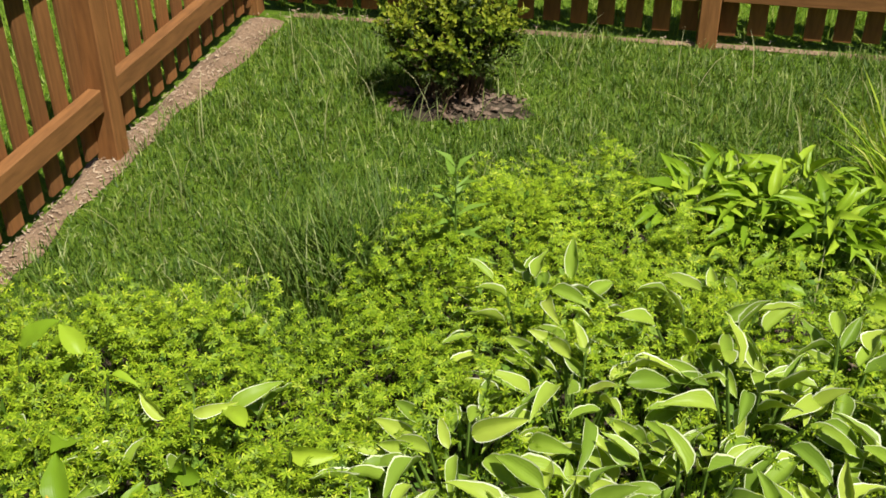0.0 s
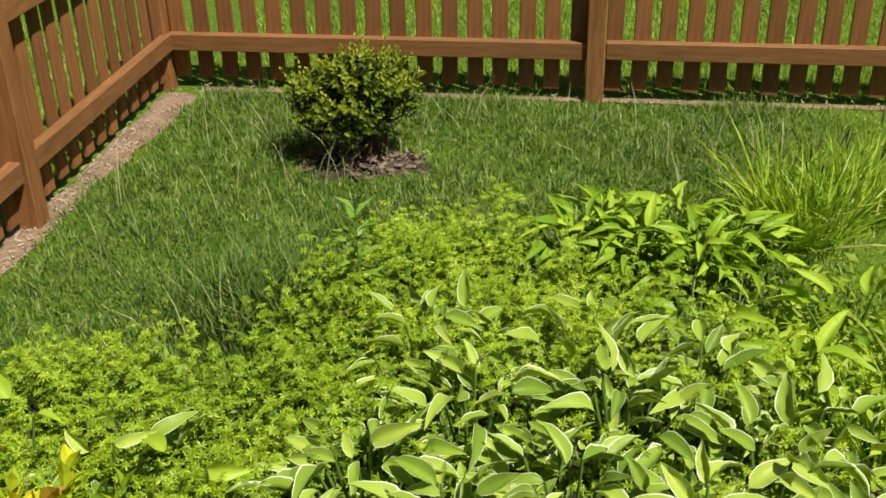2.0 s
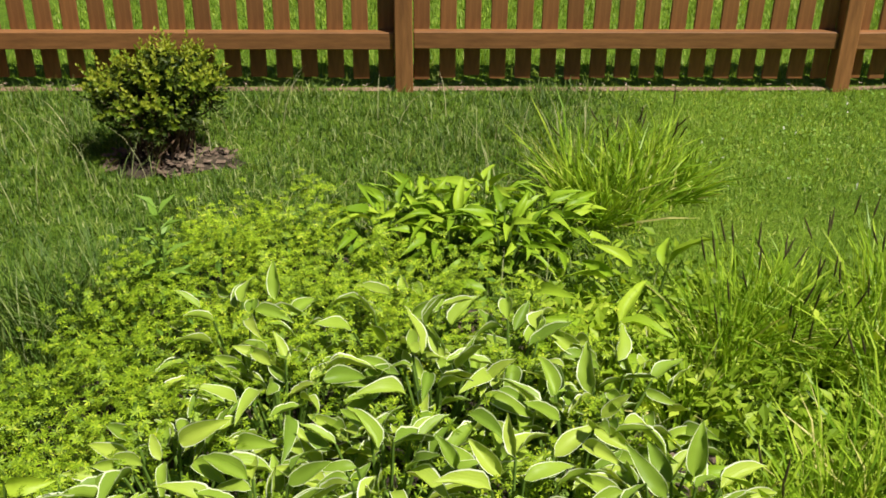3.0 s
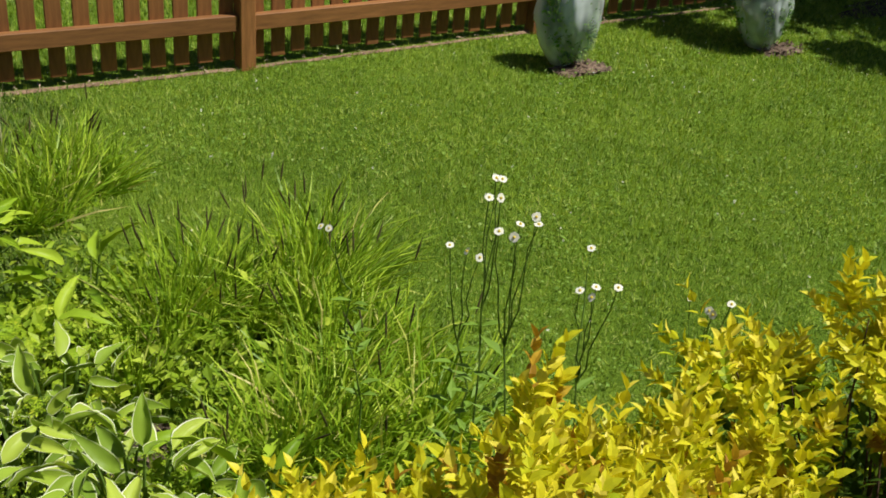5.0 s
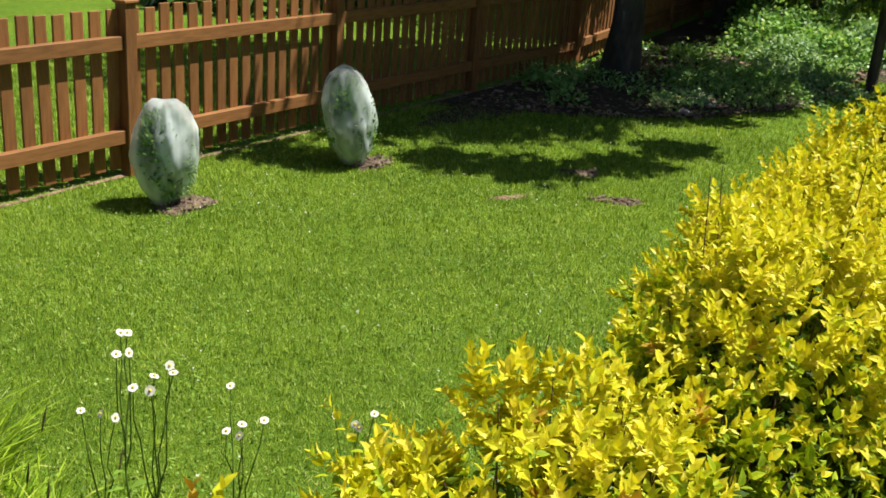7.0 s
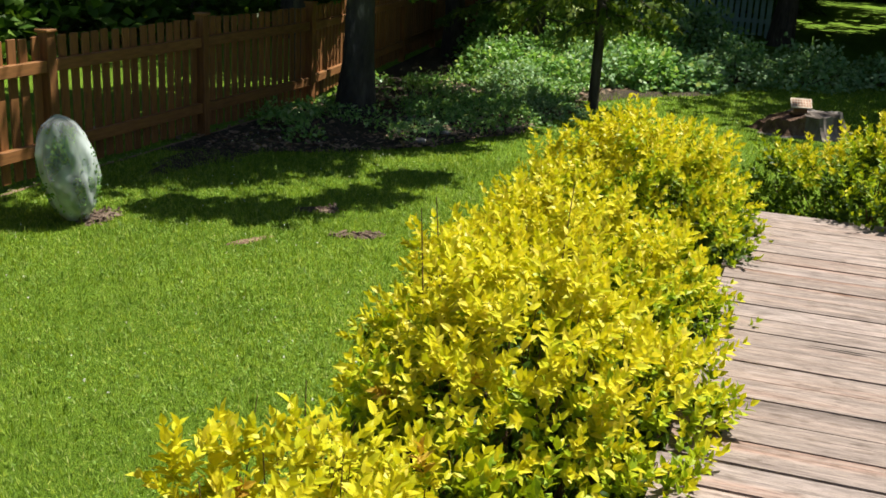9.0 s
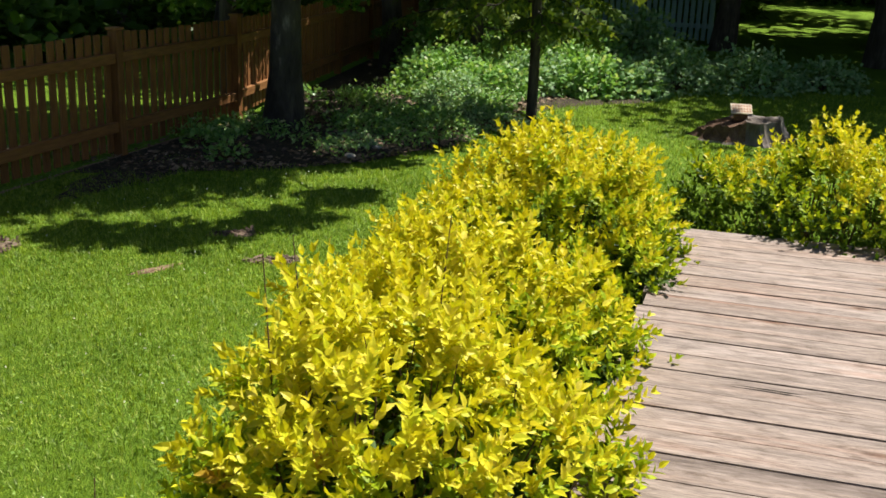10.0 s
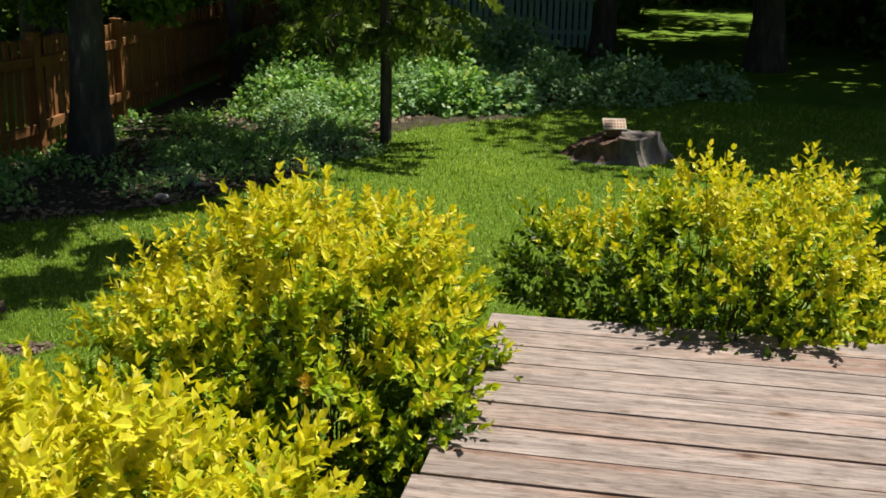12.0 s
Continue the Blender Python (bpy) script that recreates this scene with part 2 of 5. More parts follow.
def deck_material():
    m, nt, bsdf, out = nodes_of("weathered_deck")
    oi = nt.nodes.new("ShaderNodeObjectInfo")
    tc = nt.nodes.new("ShaderNodeTexCoord")
    sh = nt.nodes.new("ShaderNodeVectorMath")
    sh.operation = "MULTIPLY_ADD"
    sh.inputs[1].default_value = (0.15, 0.075, 1)
    cmb = nt.nodes.new("ShaderNodeCombineXYZ")
    mul = nt.nodes.new("ShaderNodeMath")
    mul.operation = "MULTIPLY"
    mul.inputs[1].default_value = 37.0
    nt.links.new(oi.outputs["Random"], mul.inputs[0])
    for k in range(3):
        nt.links.new(mul.outputs[0], cmb.inputs[k])
    nt.links.new(tc.outputs["Object"], sh.inputs[0])
    nt.links.new(cmb.outputs[0], sh.inputs[2])

    def tex(scale, detail, rough):
        n = nt.nodes.new("ShaderNodeTexNoise")
        n.inputs["Scale"].default_value, n.inputs["Detail"].default_value, n.inputs["Roughness"].default_value = scale, detail, rough
        nt.links.new(sh.outputs[0], n.inputs[0])
        return n.outputs[0]
    grain, streak, blotch = tex(190, 6, 0.75), tex(48, 5, 0.6), tex(9, 4, 0.6)
    col = ramp(nt, blotch, [(0.3, (0.165, 0.132, 0.117)), (0.45, (0.27, 0.224, 0.198)), (0.56, (0.3, 0.24, 0.207)), (0.68, (0.275, 0.178, 0.138))])
    col = mixed(nt, "MULTIPLY", 0.75, col, ramp(nt, streak, [(0.32, (0.6, 0.58, 0.57)), (0.6, (1.15, 1.15, 1.15))]))
    col = mixed(nt, "MULTIPLY", 0.85, col, ramp(nt, grain, [(0.36, (0.5, 0.48, 0.46)), (0.56, (1.2, 1.2, 1.2))]))
    col = mixed(nt, "MULTIPLY", 0.85, col, ramp(nt, oi.outputs["Random"], [(0.0, (0.86, 0.83, 0.8)), (0.5, (1.02, 0.99, 0.96)), (1.0, (1.15, 1.15, 1.16))]))
    sp = nt.nodes.new("ShaderNodeTexNoise")
    sp.inputs["Scale"].default_value, sp.inputs["Detail"].default_value, sp.inputs["Roughness"].default_value = 46, 3, 0.6
    spm = nt.nodes.new("ShaderNodeVectorMath")
    spm.operation = "MULTIPLY_ADD"
    spm.inputs[1].default_value = (0.13, 0.3, 1)
    nt.links.new(tc.outputs["Object"], spm.inputs[0])
    nt.links.new(cmb.outputs[0], spm.inputs[2])
    nt.links.new(spm.outputs[0], sp.inputs[0])
    col = mixed(nt, "MULTIPLY", 0.8, col, ramp(nt, sp.outputs[0], [(0.3, (1.18, 1.18, 1.2)), (0.55, (1, 1, 1)), (0.7, (0.5, 0.45, 0.42))]))
    # knots
    vo = nt.nodes.new("ShaderNodeTexVoronoi")
    vo.inputs["Scale"].default_value = 2.9
    kn = nt.nodes.new("ShaderNodeVectorMath")
    kn.operation = "MULTIPLY_ADD"
    kn.inputs[1].default_value = (0.21, 0.75, 1)
    nt.links.new(tc.outputs["Object"], kn.inputs[0])
    nt.links.new(cmb.outputs[0], kn.inputs[2])
    nt.links.new(kn.outputs[0], vo.inputs[0])
    col = mixed(nt, "MULTIPLY", 1.0, col, ramp(nt, vo.outputs["Distance"], [(0.02, (0.24, 0.17, 0.13)), (0.05, (0.6, 0.48, 0.4)), (0.09, (0.9, 0.86, 0.83)), (0.13, (1, 1, 1))]))
    # drying cracks along the grain
    ck = nt.nodes.new("ShaderNodeTexNoise")
    ck.inputs["Scale"].default_value, ck.inputs["Detail"].default_value, ck.inputs["Roughness"].default_value = 70, 2, 0.5
    ckm = nt.nodes.new("ShaderNodeVectorMath")
    ckm.operation = "MULTIPLY_ADD"
    ckm.inputs[1].default_value = (0.42, 0.03, 1)
    nt.links.new(tc.outputs["Object"], ckm.inputs[0])
    nt.links.new(cmb.outputs[0], ckm.inputs[2])
    nt.links.new(ckm.outputs[0], ck.inputs[0])
    col = mixed(nt, "MULTIPLY", 0.9, col, ramp(nt, ck.outputs[0], [(0.28, (0.3, 0.25, 0.22)), (0.34, (1, 1, 1)), (0.62, (1.0, 1.0, 1.0)), (0.72, (1.22, 1.22, 1.22))]))
    nt.links.new(col, bsdf.inputs["Base Color"])
    bsdf.inputs["Roughness"].default_value = 0.75
    bsdf.inputs["Specular IOR Level"].default_value = 0.3
    bumped(nt, bsdf, grain, 0.5, 0.004)
    return m


def net_material():
    m, nt, bsdf, out = nodes_of("white_netting")
    n = noise_tex(nt, 9, 5, 0.6)
    col = ramp(nt, n, [(0.3, (0.76, 0.87, 0.87)), (0.7, (0.87, 0.94, 0.94))])
    nt.links.new(col, bsdf.inputs["Base Color"])
    bsdf.inputs["Roughness"].default_value = 0.6
    tr = nt.nodes.new("ShaderNodeBsdfTranslucent")
    tr.inputs[0].default_value = (0.86, 0.92, 0.9, 1)
    tp = nt.nodes.new("ShaderNodeBsdfTransparent")
    a, b = nt.nodes.new("ShaderNodeMixShader"), nt.nodes.new("ShaderNodeMixShader")
    a.inputs[0].default_value = 0.25
    nt.links.new(bsdf.outputs[0], a.inputs[1])
    nt.links.new(tr.outputs[0], a.inputs[2])
    fold = noise_tex(nt, 3.2, 2.5, 0.5, (1.6, 1.6, 0.9))
    nt.links.new(ramp(nt, fold, [(0.36, (0.24, 0.24, 0.24)), (0.46, (0.6, 0.6, 0.6)), (0.6, (0.86, 0.86, 0.86))]), b.inputs[0])
    nt.links.new(a.outputs[0], b.inputs[1])
    nt.links.new(tp.outputs[0], b.inputs[2])
    nt.links.new(b.outputs[0], out.inputs["Surface"])
    return m


GROUND, DECK, NET = ground_material(), deck_material(), net_material()


# ---- mesh helpers ----
def raw(name, V, F, mats, idx=None, smooth=False):
    me = bpy.data.meshes.new(name)
    me.from_pydata(np.asarray(V, float), [], np.asarray(F, int) if isinstance(F, np.ndarray) else F)
    for mt in mats if isinstance(mats, (list, tuple)) else [mats]:
        me.materials.append(mt)
    if idx is not None:
        me.polygons.foreach_set("material_index", np.asarray(idx, dtype=np.int32))
    if smooth:
        me.polygons.foreach_set("use_smooth", np.ones(len(me.polygons), dtype=bool))
    me.update()
    return me


def part(name, mesh, parent, label=""):
    ob = new(name, mesh)
    ob.parent = parent
    return tagged(ob, label) if label else ob


def thing(name, at, label, category, group="", kind="", turn=0.0):
    ob = new(name)
    ob.matrix_world = pose(*at, 0, 0, turn)
    return tagged(ob, label, category, group, kind)


def box_data(lo, hi, bev=0.0):
    bm = bmesh.new()
    bmesh.ops.create_cube(bm, size=1)
    for v in bm.verts:
        v.co = Vector([(lo[i] + hi[i]) / 2 + v.co[i] * (hi[i] - lo[i]) for i in range(3)])
    if bev:
        bmesh.ops.bevel(bm, geom=bm.edges[:], offset=bev, segments=1, affect="EDGES")
    return bm


def box_mesh(name, lo, hi, mat, bev=0.0):
    bm = box_data(lo, hi, bev)
    me = bpy.data.meshes.new(name)
    bm.to_mesh(me)
    bm.free()
    me.materials.append(mat)
    return me


def unit(a):
    return a / np.maximum(np.linalg.norm(a, axis=-1, keepdims=True), 1e-9)


def axes(d, up):
    """Turns whose second axis is d and whose third leans to up."""
    d = unit(d)
    z = unit(up - (up * d).sum(-1, keepdims=True) * d)
    return np.stack([np.cross(d, z), d, z], -1)


def scatter(tv, tf, pos, rot, size):
    """Copies of a small shape, joined: vertices and faces."""
    tv, tf, size = np.asarray(tv, float), np.asarray(tf, int), np.asarray(size, float)
    size = size.reshape(len(pos), 1, -1)
    V = pos[:, None, :] + np.einsum("nij,nkj->nki", rot, tv[None] * size)
    F = tf[None] + (np.arange(len(pos)) * len(tv))[:, None, None]
    return V.reshape(-1, 3), F.reshape(-1, tf.shape[1])


def joined(parts):
    V, F, n = [], [], 0
    for v, f in parts:
        V.append(v)
        F.append(f + n)
        n += len(v)
    return np.concatenate(V), np.concatenate(F)


LEAF = ([(0, 0, 0), (-.26, .42, .07), (.26, .42, .07), (0, 1, -.06), (0, .5, 0)], [(0, 4, 1), (0, 2, 4), (1, 4, 3), (4, 2, 3)])
OVAL = ([(0, 0, 0), (-.34, .3, .06), (-.3, .7, .05), (0, 1, -.05), (.3, .7, .05), (.34, .3, .06)], [(0, 5, 1), (1, 5, 4), (1, 4, 2), (2, 4, 3)])
BLADE = ([(-.5, 0, 0), (.5, 0, 0), (0, 1, 0)], [(0, 1, 2)])
BENT = ([(-.5, 0, 0), (.5, 0, 0), (-.4, .5, .04), (.4, .5, .04), (0, 1, .22)], [(0, 1, 3), (0, 3, 2), (2, 3, 4)])
ARCH = ([(-.5, 0, 0), (.5, 0, 0), (-.5, .35, .02), (.5, .35, .02), (-.4, .68, .12), (.4, .68, .12), (0, .92, .34)], [(0, 1, 3), (0, 3, 2), (2, 3, 5), (2, 5, 4), (4, 5, 6)])


def tube(points, radii, sides=6):
    """A tapered stem along points: vertices and triangles."""
    P = np.asarray(points, float)
    T = unit(np.gradient(P, axis=0))
    ref = np.where(np.abs(T[:, 2:3]) > .9, np.array([[1.0, 0, 0]]), np.array([[0, 0, 1.0]]))
    a = unit(np.cross(T, ref))
    b = np.cross(T, a)
    ang = np.linspace(0, 2 * np.pi, sides, endpoint=False)
    V = (P[:, None] + np.asarray(radii, float)[:, None, None] * (a[:, None] * np.cos(ang)[None, :, None] + b[:, None] * np.sin(ang)[None, :, None])).reshape(-1, 3)
    F = []
    for i in range(len(P) - 1):
        for j in range(sides):
            k = (j + 1) % sides
            p, q, r, s = i * sides + j, i * sides + k, (i + 1) * sides + k, (i + 1) * sides + j
            F += [(p, q, r), (p, r, s)]
    return V, np.array(F)


def curve(a, b, sag, n=6, rng=None, wob=0.0):
    a, b, t = np.asarray(a, float), np.asarray(b, float), np.linspace(0, 1, n)[:, None]
    P = a + (b - a) * t + np.array([[0, 0, 1.0]]) * sag * 4 * t * (1 - t)
    if rng is not None and wob:
        P[1:-1] += rng.normal(0, wob, (n - 2, 3))
    return P


def inside(poly, x, y):
    hit = np.zeros(len(x), bool)
    for (x0, y0), (x1, y1) in zip(poly, poly[1:] + poly[:1]):
        c = (y0 > y) != (y1 > y)
        hit ^= c & (x < (x1 - x0) * (y - y0) / (y1 - y0 + 1e-12) + x0)
    return hit


def lumps(x, y, f, seed=0.0):
    """Smooth uneven field from about -1 to 1."""
    return (np.sin(x * f + 1.3 + seed) * np.cos(y * f * 1.13 - .7 + seed) + .6 * np.sin(x * f * 2.3 - y * f * 1.7 + 2 * seed) + .4 * np.cos(x * f * 3.9 + y * f * 4.3 + seed)) / 1.6


# ---- ground ----
bm = bmesh.new()
bmesh.ops.create_grid(bm, x_segments=60, y_segments=60, size=150)
me = bpy.data.meshes.new("ground")
bm.to_mesh(me)
bm.free()
me.materials.append(GROUND)
tagged(new("ground", me), "flat lawn ground with green grass and clover", "ground", kind="structure")


def patch(name, cx, cy, rx, ry, h, mat, label, category, turn=0.0, seed=1, chips=0):
    """A low uneven heap of loose ground on the lawn."""
    rng = np.random.default_rng(seed)
    n, m = 30, 6
    ang = np.linspace(0, 2 * np.pi, n, endpoint=False)
    wob = 1 + .16 * np.sin(3 * ang + seed) + .1 * np.sin(7 * ang + 2 * seed) + rng.normal(0, .03, n)
    V, F = [(0, 0, h)], []
    for j in range(1, m + 1):
        r = j / m
        for a, w in zip(ang, wob):
            V.append((rx * r * w * np.cos(a), ry * r * w * np.sin(a), h * (1 - r ** 2) + .006 + rng.normal(0, .12 * h) * (r < .95) - .012 * (j == m)))
    for i in range(n):
        k = (i + 1) % n
        F.append((0, 1 + i, 1 + k))
        for j in range(m - 1):
            F.append((1 + j * n + i, 1 + (j + 1) * n + i, 1 + (j + 1) * n + k))
            F.append((1 + j * n + i, 1 + (j + 1) * n + k, 1 + j * n + k))
    ob = thing(name, (cx, cy, 0), label, category, turn=turn, kind="structure" if category == "ground" else "")
    part("bare_surface", raw(name, V, np.array(F), mat, smooth=True), ob)
    if chips:
        a, r = rng.uniform(0, 6.28, chips), np.sqrt(rng.uniform(0, 1, chips))
        pos = np.stack([rx * r * np.cos(a), ry * r * np.sin(a), h * (1 - r ** 2) + .012], -1)
        d = unit(rng.normal(0, 1, (chips, 3)) * (1, 1, .25))
        Vc, Fc = scatter([(-.25, 0, 0), (.25, 0, 0), (.2, 1, .03), (-.2, 1, 0)], [(0, 1, 2), (0, 2, 3)], pos, axes(d, np.tile([0, 0, 1.0], (chips, 1)) + rng.normal(0, .4, (chips, 3))), rng.uniform(.02, .05, chips))
        tagged(part("chip_litter", raw(name + "_chips", Vc, Fc, MULCH), ob), kind="stuff")
    return ob


# bare dirt under the side fence and the back fence
def strip(name, pts, wides, mat, label, seed, chips=0):
    rng = np.random.default_rng(seed)
    V, F = [], []
    P = np.array(pts, float)
    seg = np.concatenate([[0], np.cumsum(np.linalg.norm(np.diff(P, axis=0), axis=1))])
    s = np.arange(0, seg[-1], .12)
    X, Y = np.interp(s, seg, P[:, 0]), np.interp(s, seg, P[:, 1])
    W = np.interp(s, seg, wides)
    T = unit(np.stack([np.gradient(X), np.gradient(Y)], -1))
    for k, (x, y, t) in enumerate(zip(X, Y, T)):
        for j, u in enumerate((-1, -.5, 0, .5, 1)):
            w = W[k] * u * (1 + (.22 if abs(u) == 1 else .1) * rng.normal())
            V.append((x - t[1] * w, y + t[0] * w, .004 + .01 * (1 - u * u) + rng.normal(0, .003) * (abs(u) < 1)))
    for k in range(len(s) - 1):
        for j in range(4):
            a = k * 5 + j
            F += [(a, a + 1, a + 6), (a, a + 6, a + 5)]
    tagged(new(name, raw(name, V, np.array(F), mat, smooth=True)), label, "dirt", kind="structure")
    if chips:
        k = rng.integers(len(s), size=chips)
        u = rng.uniform(-1, 1, chips)
        pos = np.stack([X[k] - T[k, 1] * W[k] * u, Y[k] + T[k, 0] * W[k] * u + rng.uniform(-.06, .06, chips), .01 + .012 * (1 - u * u)], -1)
        d = rng.normal(0, 1, (chips, 3)) * (1, 1, .15)
        tagged(new("straw_litter", raw("straw_litter", *scatter([(-.12, 0, 0), (.12, 0, 0), (.09, 1, .05), (-.09, 1, 0)], [(0, 1, 2), (0, 2, 3)], pos, axes(d, np.tile([0, 0, 1.0], (chips, 1)) + rng.normal(0, .3, (chips, 3))), rng.uniform(.008, .026, chips)), STRAW)), "dry straw and wood litter on the dirt", "litter", kind="stuff")


strip("dirt_strip", [(-1.73, .3), (-1.73, 2.6), (-1.72, 3.6), (-1.69, 4.4), (-1.66, 4.93)], (.06, .06, .065, .08, .1), DIRT, "bare dry dirt along the side fence", 3, 1300)
strip("dirt_edge", [(-1.56, 4.95), (2.6, 4.95), (4.65, 5.05), (6.7, 5.15), (10.8, 5.33)], (.024, .022, .012, .01, .01), DIRT, "thin pale dry soil line under the back fence", 4, 900)

# ---- picket fence ----
POST = [(-1.78, 5.0), (0.43, 5.0), (2.63, 5.0), (4.645, 5.10), (6.68, 5.20), (8.70, 5.30), (10.79, 5.38), (12.86, 5.78), (14.93, 6.18), (17.0, 6.58), (19.07, 6.98), (21.1, 7.4)]
LEFT = [(-1.78, .3), (-1.78, 1.26), (-1.78, 3.38), (-1.78, 5.0)]


def picket_mesh(name, seed):
    rng = np.random.default_rng(seed)
    bm = box_data((-.040, 0, 0), (.040, .018, .99), .003)
    for v in bm.verts:
        v.co.x += .004 * math.sin(v.co.z * 2 + seed) * rng.uniform(.4, 1)
    me = bpy.data.meshes.new(name)
    bm.to_mesh(me)
    bm.free()
    me.materials.append(STAIN)
    return me


PICKETS = [picket_mesh("picket", k) for k in range(5)]
POST_MESH = box_mesh("post", (-.045, -.045, -.1), (.045, .045, 1.075), STAIN, .005)
CAP_MESH = box_mesh("cap", (-.058, -.058, 1.075), (.058, .058, 1.098), STAIN_RAIL, .006)


def fence_run(posts, name, label, side, skip_first=False, seed=1):
    """Posts, two rails a bay and pickets on the far side of the rails. side: 1 where the yard lies to the right of the run."""
    rng = np.random.default_rng(seed)
    fence = thing(name, (*posts[0], 0), label, "fence")
    inv = fence.matrix_world.inverted()
    for n, (a, b) in enumerate(zip(posts, posts[1:] + [None])):
        if not (skip_first and n == 0):
            nxt = b or posts[n - 1]
            ang = math.degrees(math.atan2(nxt[1] - a[1], nxt[0] - a[0]))
            p = part("post", POST_MESH, fence)
            p.matrix_local = inv @ pose(*a, 0, rng.normal(0, .25), rng.normal(0, .25), ang) @ pose(0, (-.04 if b else .04) * side, 0)
            part("cap", CAP_MESH, p)
        if b is None:
            break
        L, ang = math.dist(a, b), math.degrees(math.atan2(b[1] - a[1], b[0] - a[0]))
        here = inv @ pose(*a, 0, 0, 0, ang)
        for z in (.215, .797):
            r = part("rail", box_mesh("rail", (.047, -.041 * side - .026, z), (L - .047, -.041 * side + .026, z + .086), STAIN_RAIL, .004), fence)
            r.matrix_local = here @ pose(0, 0, rng.normal(0, .003))
        k = int((L - .1) / .1275)
        step = (L - .176) / k
        for i in range(k + 1):
            x = .088 + step * i
            q = part("picket", PICKETS[rng.integers(5)], fence)
            q.matrix_local = here @ pose(x, -.014 if side > 0 else -.004, .05 + rng.normal(0, .006), 0, rng.normal(0, .35), 0)
    return fence


fence_run(POST[:7], "picket_fence", "reddish brown stained wooden picket fence behind the lawn", 1, seed=2)
fence_run(POST[6:], "picket_fence", "brown stained picket fence running under the shade trees", 1, skip_first=True, seed=3)
fence_run(LEFT[::-1], "picket_fence", "reddish brown stained wooden picket fence along the side", -1, skip_first=True, seed=5)

# ---- deck ----
deck = thing("wooden_deck", (5.62, .155, 0), "low weathered grey-brown wooden plank deck", "deck", kind="structure", turn=3.0)
rng = np.random.default_rng(7)
DECK_Z, LONG = .75, 5.2
BOARDS = []
for k in range(4):
    bm = box_data((0, -LONG, -.036), (1, 0, 0), .0)
    me = bpy.data.meshes.new("board")
    bmesh.ops.bevel(bm, geom=[e for e in bm.edges if e.calc_length() > 2], offset=.0025, segments=2, affect="EDGES")
    bm.to_mesh(me)
    bm.free()
    me.materials.append(DECK)
    BOARDS.append(me)
x = 0.0
for k in range(55):
    w = .1282 + rng.normal(0, .0018)
    gap = max(.004, .0088 + rng.normal(0, .0032))
    b = part("board", BOARDS[k % 4], deck)
    b.matrix_local = pose(x - w, rng.normal(0, .006), DECK_Z + rng.normal(0, .0012), rng.normal(0, .03), rng.normal(0, .25), rng.normal(0, .02)) @ Matrix.Diagonal((w, 1, 1, 1))
    x -= w + gap
part("rim_joist", box_mesh("rim", (x, -.06, DECK_Z - .24), (-.02, -.022, DECK_Z - .042), DECK, .004), deck)
part("end_joist", box_mesh("rim", (-.06, -LONG + .05, DECK_Z - .24), (-.02, -.062, DECK_Z - .042), DECK, .004), deck)
for i in range(5):
    for j in range(3):
        px, py = -.14 - i * 1.55, -.16 - j * 2.4
        part("support_post", box_mesh("support", (px - .045, py - .045, -.1), (px + .045, py + .045, DECK_Z - .045), DECK), deck)
for j in range(4):
    part("joist", box_mesh("joist", (x, -.9 - j * 1.2, DECK_Z - .19), (-.065, -.86 - j * 1.2, DECK_Z - .042), DECK), deck)
# flat sliver, near black for the shade down inside a board's split
split = part("split", raw("split", [(0, -.105, 0), (.004, -.06, 0), (.006, .0, 0), (.003, .08, 0), (0, .105, 0), (-.003, .03, 0), (-.005, -.05, 0)], [tuple(range(7))], SPLIT), deck, "dark sliver on a board for the shade in a split")
split.matrix_local = deck.matrix_world.inverted() @ pose(3.95, -.35, DECK_Z + .004, 0, 0, 2)

# ---- golden bushes along the deck ----
PETIOLATE = ([(0, 0, 0), (-.25, .28, .08), (-.22, .6, .06), (0, 1, -.1), (.22, .6, .06), (.25, .28, .08), (0, .5, 0)], [(0, 6, 1), (1, 6, 2), (2, 6, 3), (3, 6, 4), (4, 6, 5), (5, 6, 0)])


